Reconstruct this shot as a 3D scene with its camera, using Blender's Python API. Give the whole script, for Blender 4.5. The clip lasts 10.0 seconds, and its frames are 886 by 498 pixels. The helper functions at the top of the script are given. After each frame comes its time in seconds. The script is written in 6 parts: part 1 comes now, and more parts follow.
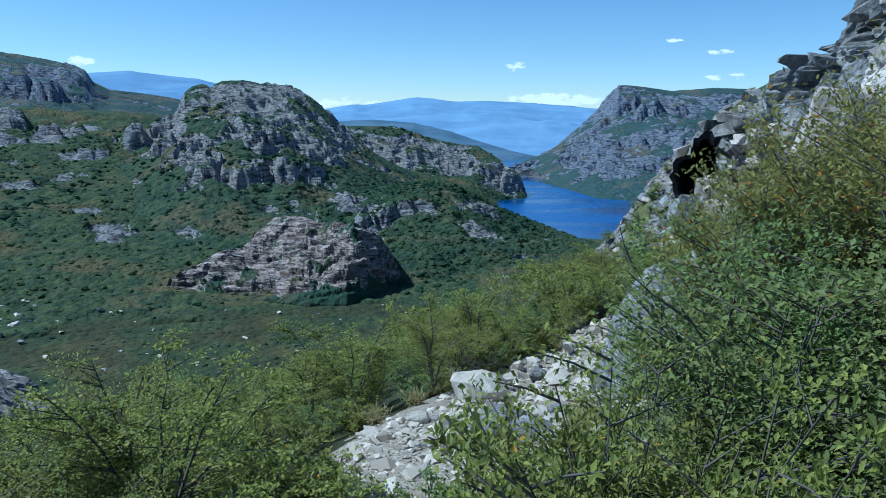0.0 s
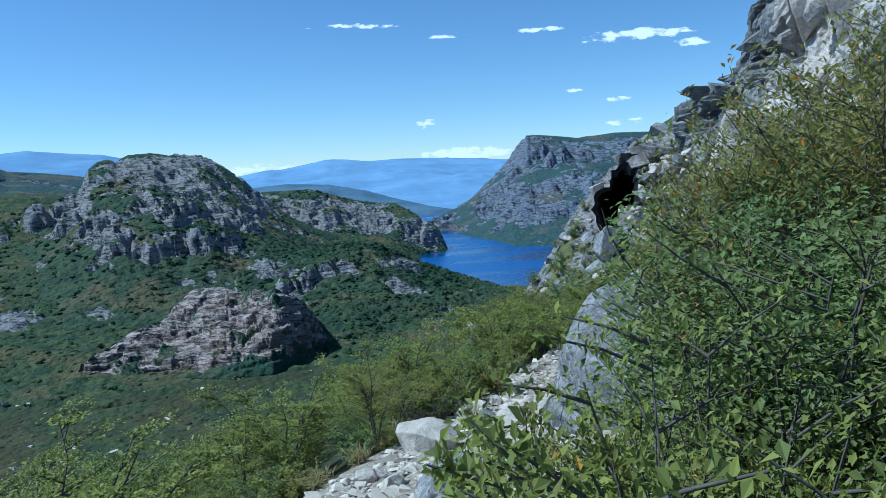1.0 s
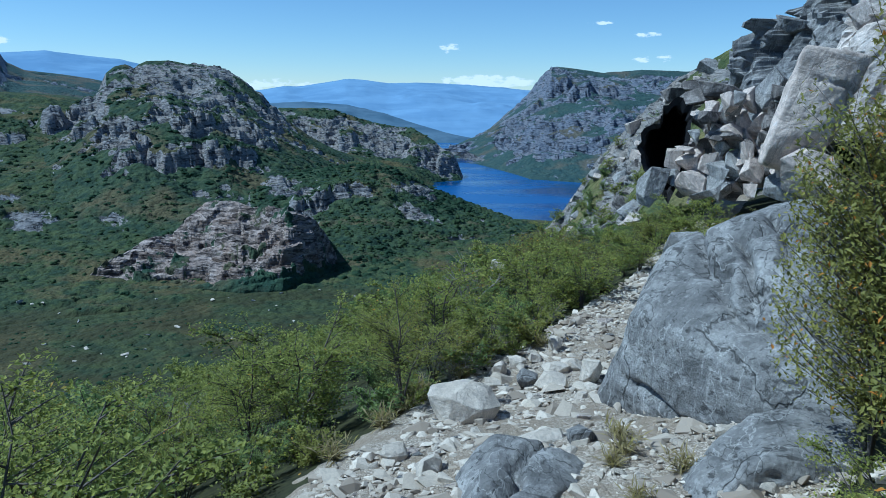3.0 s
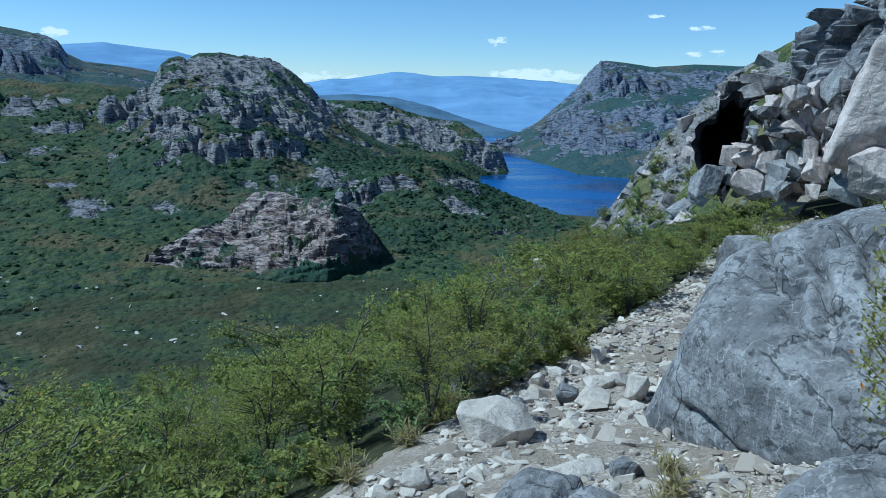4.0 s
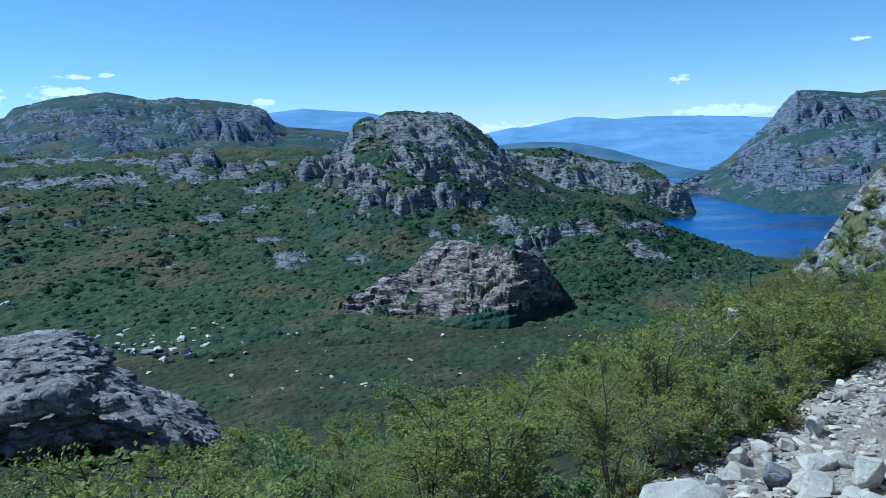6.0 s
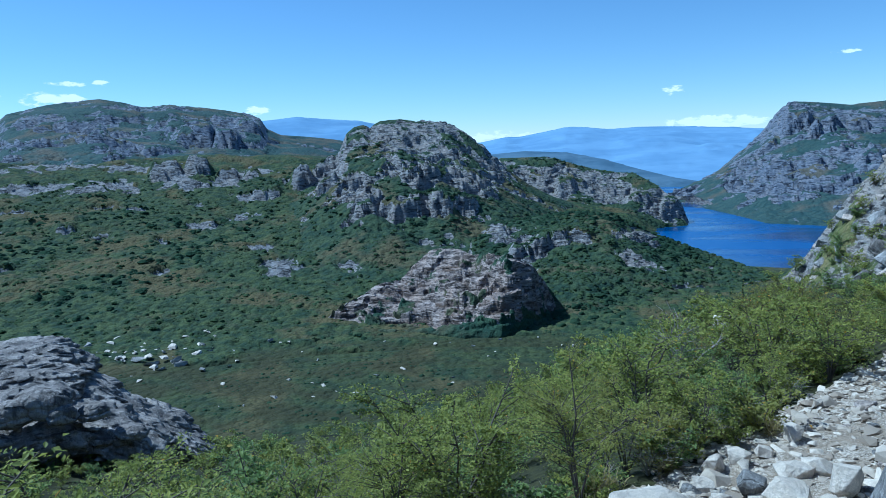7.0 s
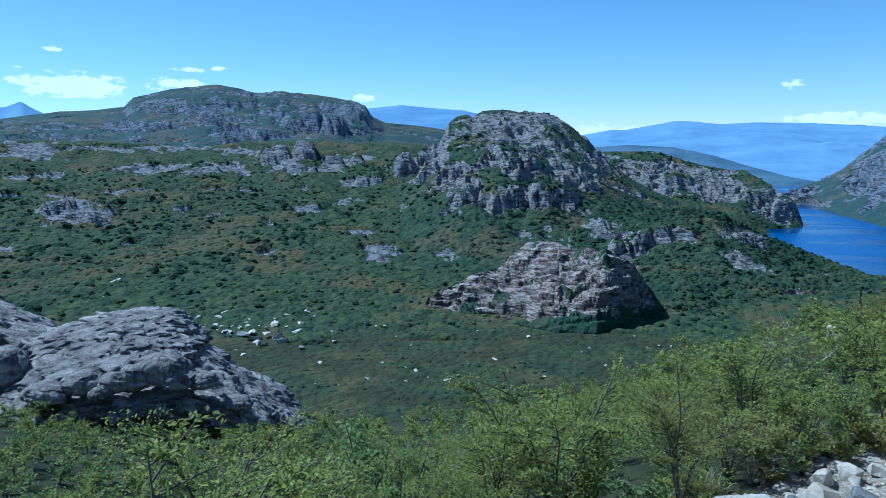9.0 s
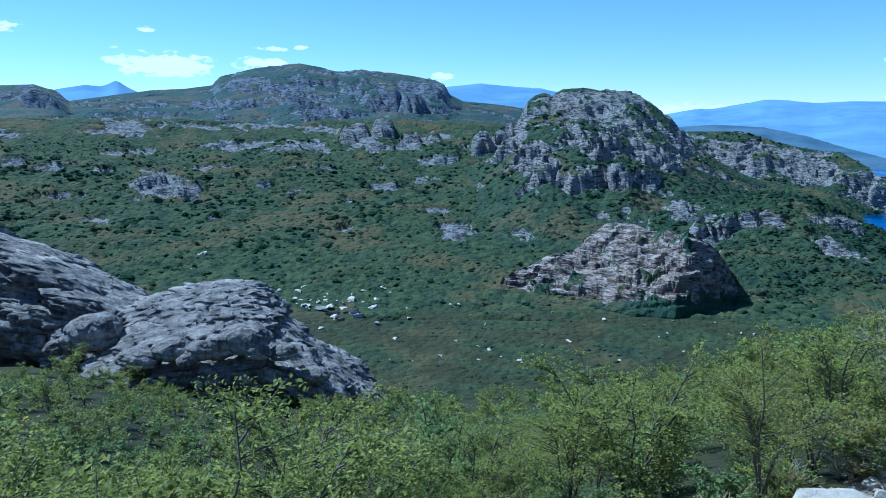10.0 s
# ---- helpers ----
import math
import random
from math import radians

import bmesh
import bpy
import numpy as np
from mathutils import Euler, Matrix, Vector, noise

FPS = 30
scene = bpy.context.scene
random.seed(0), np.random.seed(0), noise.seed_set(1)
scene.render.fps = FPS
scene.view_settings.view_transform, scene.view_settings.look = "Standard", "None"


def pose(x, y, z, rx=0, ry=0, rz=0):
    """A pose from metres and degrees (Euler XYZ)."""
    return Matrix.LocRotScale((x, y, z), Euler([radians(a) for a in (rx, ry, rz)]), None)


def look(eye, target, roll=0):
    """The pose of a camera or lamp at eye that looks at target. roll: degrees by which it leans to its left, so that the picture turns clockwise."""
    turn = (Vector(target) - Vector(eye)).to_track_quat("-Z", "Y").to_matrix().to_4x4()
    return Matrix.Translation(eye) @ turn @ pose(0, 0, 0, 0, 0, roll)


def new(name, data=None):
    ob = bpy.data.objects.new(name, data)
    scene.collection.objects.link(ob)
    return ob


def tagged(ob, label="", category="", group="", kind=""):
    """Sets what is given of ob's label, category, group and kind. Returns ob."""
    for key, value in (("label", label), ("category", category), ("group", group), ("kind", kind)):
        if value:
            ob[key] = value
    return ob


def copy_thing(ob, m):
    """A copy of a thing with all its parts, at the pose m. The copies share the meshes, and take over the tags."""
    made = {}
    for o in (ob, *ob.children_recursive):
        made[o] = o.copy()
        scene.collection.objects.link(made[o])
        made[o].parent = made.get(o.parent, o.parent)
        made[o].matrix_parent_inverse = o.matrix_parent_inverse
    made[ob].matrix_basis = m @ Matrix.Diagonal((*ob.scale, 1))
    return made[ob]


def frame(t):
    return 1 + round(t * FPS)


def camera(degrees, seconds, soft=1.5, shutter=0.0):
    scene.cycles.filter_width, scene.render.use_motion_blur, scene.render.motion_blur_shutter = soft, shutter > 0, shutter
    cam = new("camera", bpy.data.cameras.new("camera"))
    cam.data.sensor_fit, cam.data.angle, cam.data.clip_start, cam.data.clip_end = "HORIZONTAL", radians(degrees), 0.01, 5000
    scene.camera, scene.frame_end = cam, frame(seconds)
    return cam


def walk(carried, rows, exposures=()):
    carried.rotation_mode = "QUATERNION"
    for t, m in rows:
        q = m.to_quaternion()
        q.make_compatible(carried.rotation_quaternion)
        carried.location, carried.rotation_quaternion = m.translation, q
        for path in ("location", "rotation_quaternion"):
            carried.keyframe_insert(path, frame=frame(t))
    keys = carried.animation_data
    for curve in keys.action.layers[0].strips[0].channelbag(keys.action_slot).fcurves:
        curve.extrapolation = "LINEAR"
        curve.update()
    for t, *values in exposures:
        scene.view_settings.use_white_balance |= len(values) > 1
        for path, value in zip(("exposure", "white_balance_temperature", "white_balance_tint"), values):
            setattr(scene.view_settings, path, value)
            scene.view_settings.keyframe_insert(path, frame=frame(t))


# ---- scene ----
# ---------------------------------------------------------------- camera
cam = camera(62.4, 10.0, soft=0.5)
PATH = [
    (0.0, (0.093, -2.319, 1.969), (1.65, -10.56, 0.99)),
    (0.5, (0.020, -2.156, 1.849), (10.18, -8.55, 1.60)),
    (1.0, (0.019, -1.889, 1.726), (7.80, -6.26, -2.74)),
    (1.5, (-0.043, -1.607, 1.709), (7.97, -7.08, -0.47)),
    (2.0, (-0.138, -1.391, 1.667), (10.22, -10.43, 2.39)),
    (2.5, (-0.110, -1.004, 1.659), (9.03, -11.11, 1.04)),
    (2.7, (-0.138, -0.900, 1.652), (7.55, -11.48, 0.78)),
    (3.8, (-0.040, -0.310, 1.604), (5.73, -12.26, 1.18)),
    (4.0, (-0.004, -0.246, 1.606), (3.21, -12.41, 1.40)),
    (4.5, (0.000, -0.000, 1.600), (0.01, -11.28, 3.32)),
    (5.0, (0.027, 0.114, 1.596), (-1.90, -11.42, 2.00)),
    (5.5, (0.052, 0.126, 1.608), (-9.61, -10.03, -1.25)),
    (5.7, (0.048, 0.158, 1.601), (-10.78, -9.04, -2.05)),
    (6.8, (0.228, 0.443, 1.485), (-11.48, -8.35, -2.11)),
    (7.0, (0.237, 0.443, 1.470), (-10.55, -8.02, -1.87)),
    (7.5, (0.224, 0.406, 1.444), (-7.88, -7.53, -1.33)),
    (8.0, (0.235, 0.365, 1.509), (-6.58, -7.30, -1.20)),
    (8.5, (0.181, 0.295, 1.538), (-13.85, -7.65, -1.27)),
    (9.0, (0.172, 0.237, 1.537), (-18.21, -8.62, -0.42)),
    (9.5, (0.152, 0.235, 1.532), (-21.27, -9.38, -0.14)),
    (10.0, (0.157, 0.226, 1.526), (-24.20, -10.21, -0.24)),
]


def carried_pose(e, yaw, pitch, roll):
    """Bearing to the right of +y, pitch up and roll, in degrees."""
    return pose(*e) @ pose(0, 0, 0, 0, 0, -yaw) @ pose(0, 0, 0, 90 + pitch) @ pose(0, 0, 0, 0, 0, roll)


walk(cam, [(t, carried_pose(e, *r)) for t, e, r in PATH], ((0.0, 0.14, 4740, -4), (1.0, 0.14, 4740, -4), (2.0, 0.04, 4770, -4), (4.0, 0.0, 4740, -4), (5.0, 0.02, 4640, -4), (5.7, 0.08, 4600, -4), (7.0, 0.17, 4530, -4), (9.0, 0.19, 4460, -4), (9.5, 0.27, 4430, -4), (10.0, 0.33, 4400, -4)))

# ---------------------------------------------------------------- light
SUN_BEARING, SUN_HEIGHT = -84.0, 54.0
world = bpy.data.worlds.new("sky")
scene.world = world
world.use_nodes = True
wn, wl = world.node_tree.nodes, world.node_tree.links
wn.clear()
sky = wn.new("ShaderNodeTexSky")
sky.sky_type = "NISHITA"
sky.sun_disc = False
sky.sun_elevation, sky.sun_rotation = radians(SUN_HEIGHT), radians(SUN_BEARING)
sky.altitude, sky.air_density, sky.dust_density, sky.ozone_density = 1800, 1.0, 0.0, 3.0
back = wn.new("ShaderNodeBackground")
back.inputs["Strength"].default_value = 0.098
wout = wn.new("ShaderNodeOutputWorld")
wl.new(back.outputs[0], wout.inputs[0])
SKY_COLOUR = sky.outputs[0]

sun_data = bpy.data.lights.new("sun", "SUN")
sun_data.energy, sun_data.angle, sun_data.color = 4.3, radians(0.5), (1.0, 0.95, 0.87)
sun = new("sun", sun_data)
_b, _h = radians(SUN_BEARING), radians(SUN_HEIGHT)
sun.matrix_world = look((0, 0, 60), Vector((0, 0, 60)) - Vector((math.sin(_b) * math.cos(_h), math.cos(_b) * math.cos(_h), math.sin(_h))))


def clouds(*spots):
    """Thin white clouds in the sky: bearing, height, half width, half height (degrees), density."""
    geo = wn.new("ShaderNodeTexCoord")
    noise_tex = wn.new("ShaderNodeTexNoise")
    noise_tex.inputs["Scale"].default_value, noise_tex.inputs["Detail"].default_value, noise_tex.inputs["Roughness"].default_value = 50, 8, 0.62
    squash = wn.new("ShaderNodeVectorMath")
    squash.operation = "MULTIPLY"
    squash.inputs[1].default_value = (1, 1, 2.6)
    wl.new(geo.outputs["Generated"], squash.inputs[0])
    wl.new(squash.outputs[0], noise_tex.inputs["Vector"])
    total = None
    for bearing, height, wide, tall, dense in spots:
        b, h = radians(bearing), radians(height)
        ahead = Vector((math.sin(b) * math.cos(h), math.cos(b) * math.cos(h), math.sin(h)))
        side = Vector((math.cos(b), -math.sin(b), 0))
        above = side.cross(ahead)
        squares = None
        for axis, size in ((side, math.tan(radians(wide))), (above, math.tan(radians(tall)))):
            dot = wn.new("ShaderNodeVectorMath")
            dot.operation = "DOT_PRODUCT"
            wl.new(geo.outputs["Generated"], dot.inputs[0])
            dot.inputs[1].default_value = axis / size
            sq = wn.new("ShaderNodeMath")
            sq.operation = "POWER"
            ab = wn.new("ShaderNodeMath")
            ab.operation = "ABSOLUTE"
            wl.new(dot.outputs["Value"], ab.inputs[0])
            wl.new(ab.outputs[0], sq.inputs[0])
            sq.inputs[1].default_value = 2
            if squares is None:
                squares = sq.outputs[0]
            else:
                add = wn.new("ShaderNodeMath")
                wl.new(squares, add.inputs[0])
                wl.new(sq.outputs[0], add.inputs[1])
                squares = add.outputs[0]
        fwd = wn.new("ShaderNodeVectorMath")
        fwd.operation = "DOT_PRODUCT"
        wl.new(geo.outputs["Generated"], fwd.inputs[0])
        fwd.inputs[1].default_value = ahead
        front = wn.new("ShaderNodeMath")
        front.operation = "GREATER_THAN"
        wl.new(fwd.outputs["Value"], front.inputs[0])
        fall = wn.new("ShaderNodeMapRange")
        fall.inputs["From Min"].default_value, fall.inputs["From Max"].default_value = 1.0, 0.0
        fall.inputs["To Min"].default_value, fall.inputs["To Max"].default_value = 0.0, dense
        wl.new(squares, fall.inputs["Value"])
        both = wn.new("ShaderNodeMath")
        both.operation = "MULTIPLY"
        wl.new(fall.outputs[0], both.inputs[0])
        wl.new(front.outputs[0], both.inputs[1])
        if total is None:
            total = both.outputs[0]
        else:
            top = wn.new("ShaderNodeMath")
            top.operation = "MAXIMUM"
            wl.new(total, top.inputs[0])
            wl.new(both.outputs[0], top.inputs[1])
            total = top.outputs[0]
    cut = wn.new("ShaderNodeMath")
    cut.operation = "ADD"
    wl.new(total, cut.inputs[0])
    louder = wn.new("ShaderNodeMapRange")
    louder.inputs["From Min"].default_value, louder.inputs["From Max"].default_value = 0.36, 0.64
    louder.inputs["To Min"].default_value, louder.inputs["To Max"].default_value = 0.0, 1.0
    wl.new(noise_tex.outputs["Fac"], louder.inputs["Value"])
    wl.new(louder.outputs[0], cut.inputs[1])
    ramp = wn.new("ShaderNodeMapRange")
    ramp.interpolation_type = "SMOOTHSTEP"
    ramp.inputs["From Min"].default_value, ramp.inputs["From Max"].default_value = 0.85, 1.35
    wl.new(cut.outputs[0], ramp.inputs["Value"])
    some = wn.new("ShaderNodeMath")
    some.operation = "GREATER_THAN"
    some.inputs[1].default_value = 0.001
    wl.new(total, some.inputs[0])
    amount = wn.new("ShaderNodeMath")
    amount.operation = "MULTIPLY"
    wl.new(ramp.outputs[0], amount.inputs[0])
    wl.new(some.outputs[0], amount.inputs[1])
    mix = wn.new("ShaderNodeMix")
    mix.data_type = "RGBA"
    wl.new(amount.outputs[0], mix.inputs["Factor"])
    wl.new(SKY_COLOUR, mix.inputs["A"])
    mix.inputs["B"].default_value = (8.6, 8.8, 9.0, 1)
    wl.new(mix.outputs["Result"], back.inputs["Color"])


clouds(
    (-44.4, 3.75, 3.9, 1.15, 1.35), (-47.4, 4.0, 1.4, 0.45, 0.95), (-37.8, 4.0, 2.4, 0.6, 1.0), (-37.1, 5.0, 1.5, 0.25, 0.8), (-34.7, 5.1, 0.7, 0.3, 0.8), (-24.1, 3.0, 1.6, 0.5, 0.8),
    (-45.6, 6.2, 0.9, 0.3, 0.95), (-47.5, 4.9, 0.8, 0.2, 0.7), (-54.5, 6.0, 1.8, 0.4, 0.6), (6.9, 3.5, 1.2, 0.4, 0.95), (10.0, 1.1, 4.5, 0.6, 1.1), (-7.0, 0.6, 5.0, 0.5, 0.7),
    (18.2, 5.4, 1.2, 0.2, 0.75), (21.3, 4.6, 1.3, 0.22, 0.75), (21.8, 2.9, 2.2, 0.35, 0.75), (22.8, 9.1, 4.6, 0.5, 1.05), (26.8, 8.2, 1.6, 0.35, 0.9), (16.3, 10.0, 2.6, 0.22, 0.8),
    (2.0, 10.9, 4.0, 0.25, 0.8), (8.8, 9.9, 2.0, 0.16, 0.7))


# ---------------------------------------------------------------- noise and mesh helpers
def lattice(ix, iy, iz, seed):
    h = (ix.astype(np.int64) * 374761393 + iy.astype(np.int64) * 668265263 + iz.astype(np.int64) * 2147483647 + seed * 144665) & 0xFFFFFFFF
    h = ((h ^ (h >> 13)) * 1274126177) & 0xFFFFFFFF
    h = ((h ^ (h >> 16)) * 2246822519) & 0xFFFFFFFF
    return ((h ^ (h >> 15)) & 0xFFFFFF) / float(0xFFFFFF)


def vnoise(x, y, z=None, seed=0):
    """Value noise, 0 to 1."""
    z = np.zeros_like(x) if z is None else z
    ix, iy, iz = np.floor(x), np.floor(y), np.floor(z)
    fx, fy, fz = x - ix, y - iy, z - iz
    fx, fy, fz = (f * f * f * (f * (f * 6 - 15) + 10) for f in (fx, fy, fz))
    total = 0.0
    for a in (0, 1):
        for b in (0, 1):
            for c in (0, 1):
                w = (fx if a else 1 - fx) * (fy if b else 1 - fy) * (fz if c else 1 - fz)
                total = total + w * lattice(ix + a, iy + b, iz + c, seed)
    return total


def fbm(x, y, z=None, octaves=5, seed=0, gain=0.5):
    """Summed noise about -1 to 1."""
    total, amp, norm = 0.0, 1.0, 0.0
    for o in range(octaves):
        total = total + amp * (2 * vnoise(x * 2.03**o, y * 2.03**o, None if z is None else z * 2.03**o, seed + o * 17) - 1)
        norm += amp
        amp *= gain
    return total / norm


def cells(x, y, z, seed=0):
    """Nearest-cell noise: a random value for the nearest cell, and the margin to the next cell."""
    best, second, value = np.full(x.shape, 9.0), np.full(x.shape, 9.0), np.zeros(x.shape)
    ix, iy, iz = np.floor(x), np.floor(y), np.floor(z)
    for a in (-1, 0, 1):
        for b in (-1, 0, 1):
            for c in (-1, 0, 1):
                cx, cy, cz = ix + a, iy + b, iz + c
                d = np.sqrt((cx + lattice(cx, cy, cz, seed) - x) ** 2 + (cy + lattice(cx, cy, cz, seed + 1) - y) ** 2 + (cz + lattice(cx, cy, cz, seed + 2) - z) ** 2)
                v = lattice(cx, cy, cz, seed + 3)
                nearer = d < best
                second = np.where(nearer, best, np.minimum(second, d))
                value = np.where(nearer, v, value)
                best = np.minimum(best, d)
    return value, second - best


def smooth(a, b, v):
    t = np.clip((v - a) / (b - a), 0, 1)
    return t * t * (3 - 2 * t)


def mesh_object(name, verts, faces, mat, parent=None, label="", shade=True, attrs=None):
    data = bpy.data.meshes.new(name)
    faces = np.asarray(faces, np.int32)
    n, k = faces.shape
    data.vertices.add(len(verts))
    data.vertices.foreach_set("co", np.asarray(verts, np.float32).ravel())
    data.loops.add(n * k)
    data.loops.foreach_set("vertex_index", faces.ravel())
    data.polygons.add(n)
    data.polygons.foreach_set("loop_start", np.arange(0, n * k, k, dtype=np.int32))
    data.polygons.foreach_set("loop_total", np.full(n, k, np.int32))
    data.update(calc_edges=True)
    data.polygons.foreach_set("use_smooth", np.full(n, shade, bool))
    for key, values in (attrs or {}).items():
        a = data.attributes.new(key, "FLOAT", "POINT")
        a.data.foreach_set("value", np.asarray(values, np.float32).ravel())
    if mat is not None:
        data.materials.append(mat)
    ob = new(name, data)
    if parent is not None:
        ob.parent = parent
    if label:
        ob["label"] = label
    return ob


def grid_faces(rows, cols, wrap=False):
    i, j = np.meshgrid(np.arange(rows - 1), np.arange(cols if wrap else cols - 1), indexing="ij")
    i, j = i.ravel(), j.ravel()
    k = (j + 1) % cols
    return np.stack([i * cols + j, i * cols + k, (i + 1) * cols + k, (i + 1) * cols + j], 1)


def from_bmesh(name, bm, mat, parent=None, label="", shade=False):
    data = bpy.data.meshes.new(name)
    bm.to_mesh(data)
    bm.free()
    if shade:
        data.polygons.foreach_set("use_smooth", np.ones(len(data.polygons), bool))
    data.materials.append(mat)
    ob = new(name, data)
    if parent is not None:
        ob.parent = parent
    if label:
        ob["label"] = label
    return ob


# ---------------------------------------------------------------- materials
class Nodes:
    """A small shorthand for material nodes."""

    def __init__(self, name):
        self.mat = bpy.data.materials.new(name)
        self.mat.use_nodes = True
        self.tree = self.mat.node_tree
        self.tree.nodes.clear()
        self.out = self.tree.nodes.new("ShaderNodeOutputMaterial")

    def add(self, kind, **inputs):
        node = self.tree.nodes.new("ShaderNode" + kind)
        for key, value in inputs.items():
            self.put(node, key.replace("_", " "), value)
        return node

    def put(self, node, key, value):
        socket = node.inputs[key]
        if isinstance(value, bpy.types.NodeSocket):
            self.tree.links.new(value, socket)
        elif isinstance(value, tuple) and len(value) == 3 and socket.type == "RGBA":
            socket.default_value = (*value, 1)
        else:
            socket.default_value = value

    def noise(self, scale, detail=4, rough=0.55, vector=None):
        node = self.add("TexNoise", Scale=scale, Detail=detail, Roughness=rough)
        self.tree.links.new(vector if vector is not None else self.coords(), node.inputs["Vector"])
        return node.outputs["Fac"]

    def coords(self):
        return self.add("TexCoord").outputs["Object"]

    def stretch(self, sx, sy, sz):
        node = self.add("VectorMath")
        node.operation = "MULTIPLY"
        self.tree.links.new(self.coords(), node.inputs[0])
        node.inputs[1].default_value = (sx, sy, sz)
        return node.outputs[0]

    def tilted(self, turn, size):
        node = self.add("Mapping")
        self.tree.links.new(self.coords(), node.inputs["Vector"])
        node.inputs["Rotation"].default_value, node.inputs["Scale"].default_value = turn, size
        return node.outputs["Vector"]

    def voronoi(self, scale, feature="F1", vector=None, out="Distance"):
        node = self.add("TexVoronoi", Scale=scale)
        node.feature = feature
        self.tree.links.new(vector if vector is not None else self.coords(), node.inputs["Vector"])
        return node.outputs[out]

    def ramp(self, value, low, high, to_low=0.0, to_high=1.0, soft=True):
        node = self.add("MapRange", Value=value)
        if soft:
            node.interpolation_type = "SMOOTHSTEP"
        for key, v in (("From Min", low), ("From Max", high), ("To Min", to_low), ("To Max", to_high)):
            node.inputs[key].default_value = v
        return node.outputs["Result"]

    def mix(self, fac, a, b):
        node = self.add("Mix")
        node.data_type = "RGBA"
        self.put(node, "Factor", fac)
        self.put(node, "A", a)
        self.put(node, "B", b)
        return node.outputs["Result"]

    def math(self, op, a, b=0.0):
        node = self.add("Math")
        node.operation = op
        for i, v in enumerate((a, b)):
            if isinstance(v, bpy.types.NodeSocket):
                self.tree.links.new(v, node.inputs[i])
            else:
                node.inputs[i].default_value = v
        return node.outputs[0]

    def attr(self, name):
        node = self.add("Attribute")
        node.attribute_name = name
        return node.outputs["Fac"]

    def bump(self, height, strength, distance, normal=None):
        node = self.add("Bump", Height=height, Strength=strength, Distance=distance)
        if normal is not None:
            self.tree.links.new(normal, node.inputs["Normal"])
        return node.outputs["Normal"]

    def finish(self, colour, rough=0.85, normal=None, spec=0.3, metallic=0.0):
        node = self.add("BsdfPrincipled", Base_Color=colour, Roughness=rough, Metallic=metallic)
        node.inputs["Specular IOR Level"].default_value = spec
        if normal is not None:
            self.tree.links.new(normal, node.inputs["Normal"])
        self.tree.links.new(node.outputs[0], self.out.inputs[0])
        return self.mat


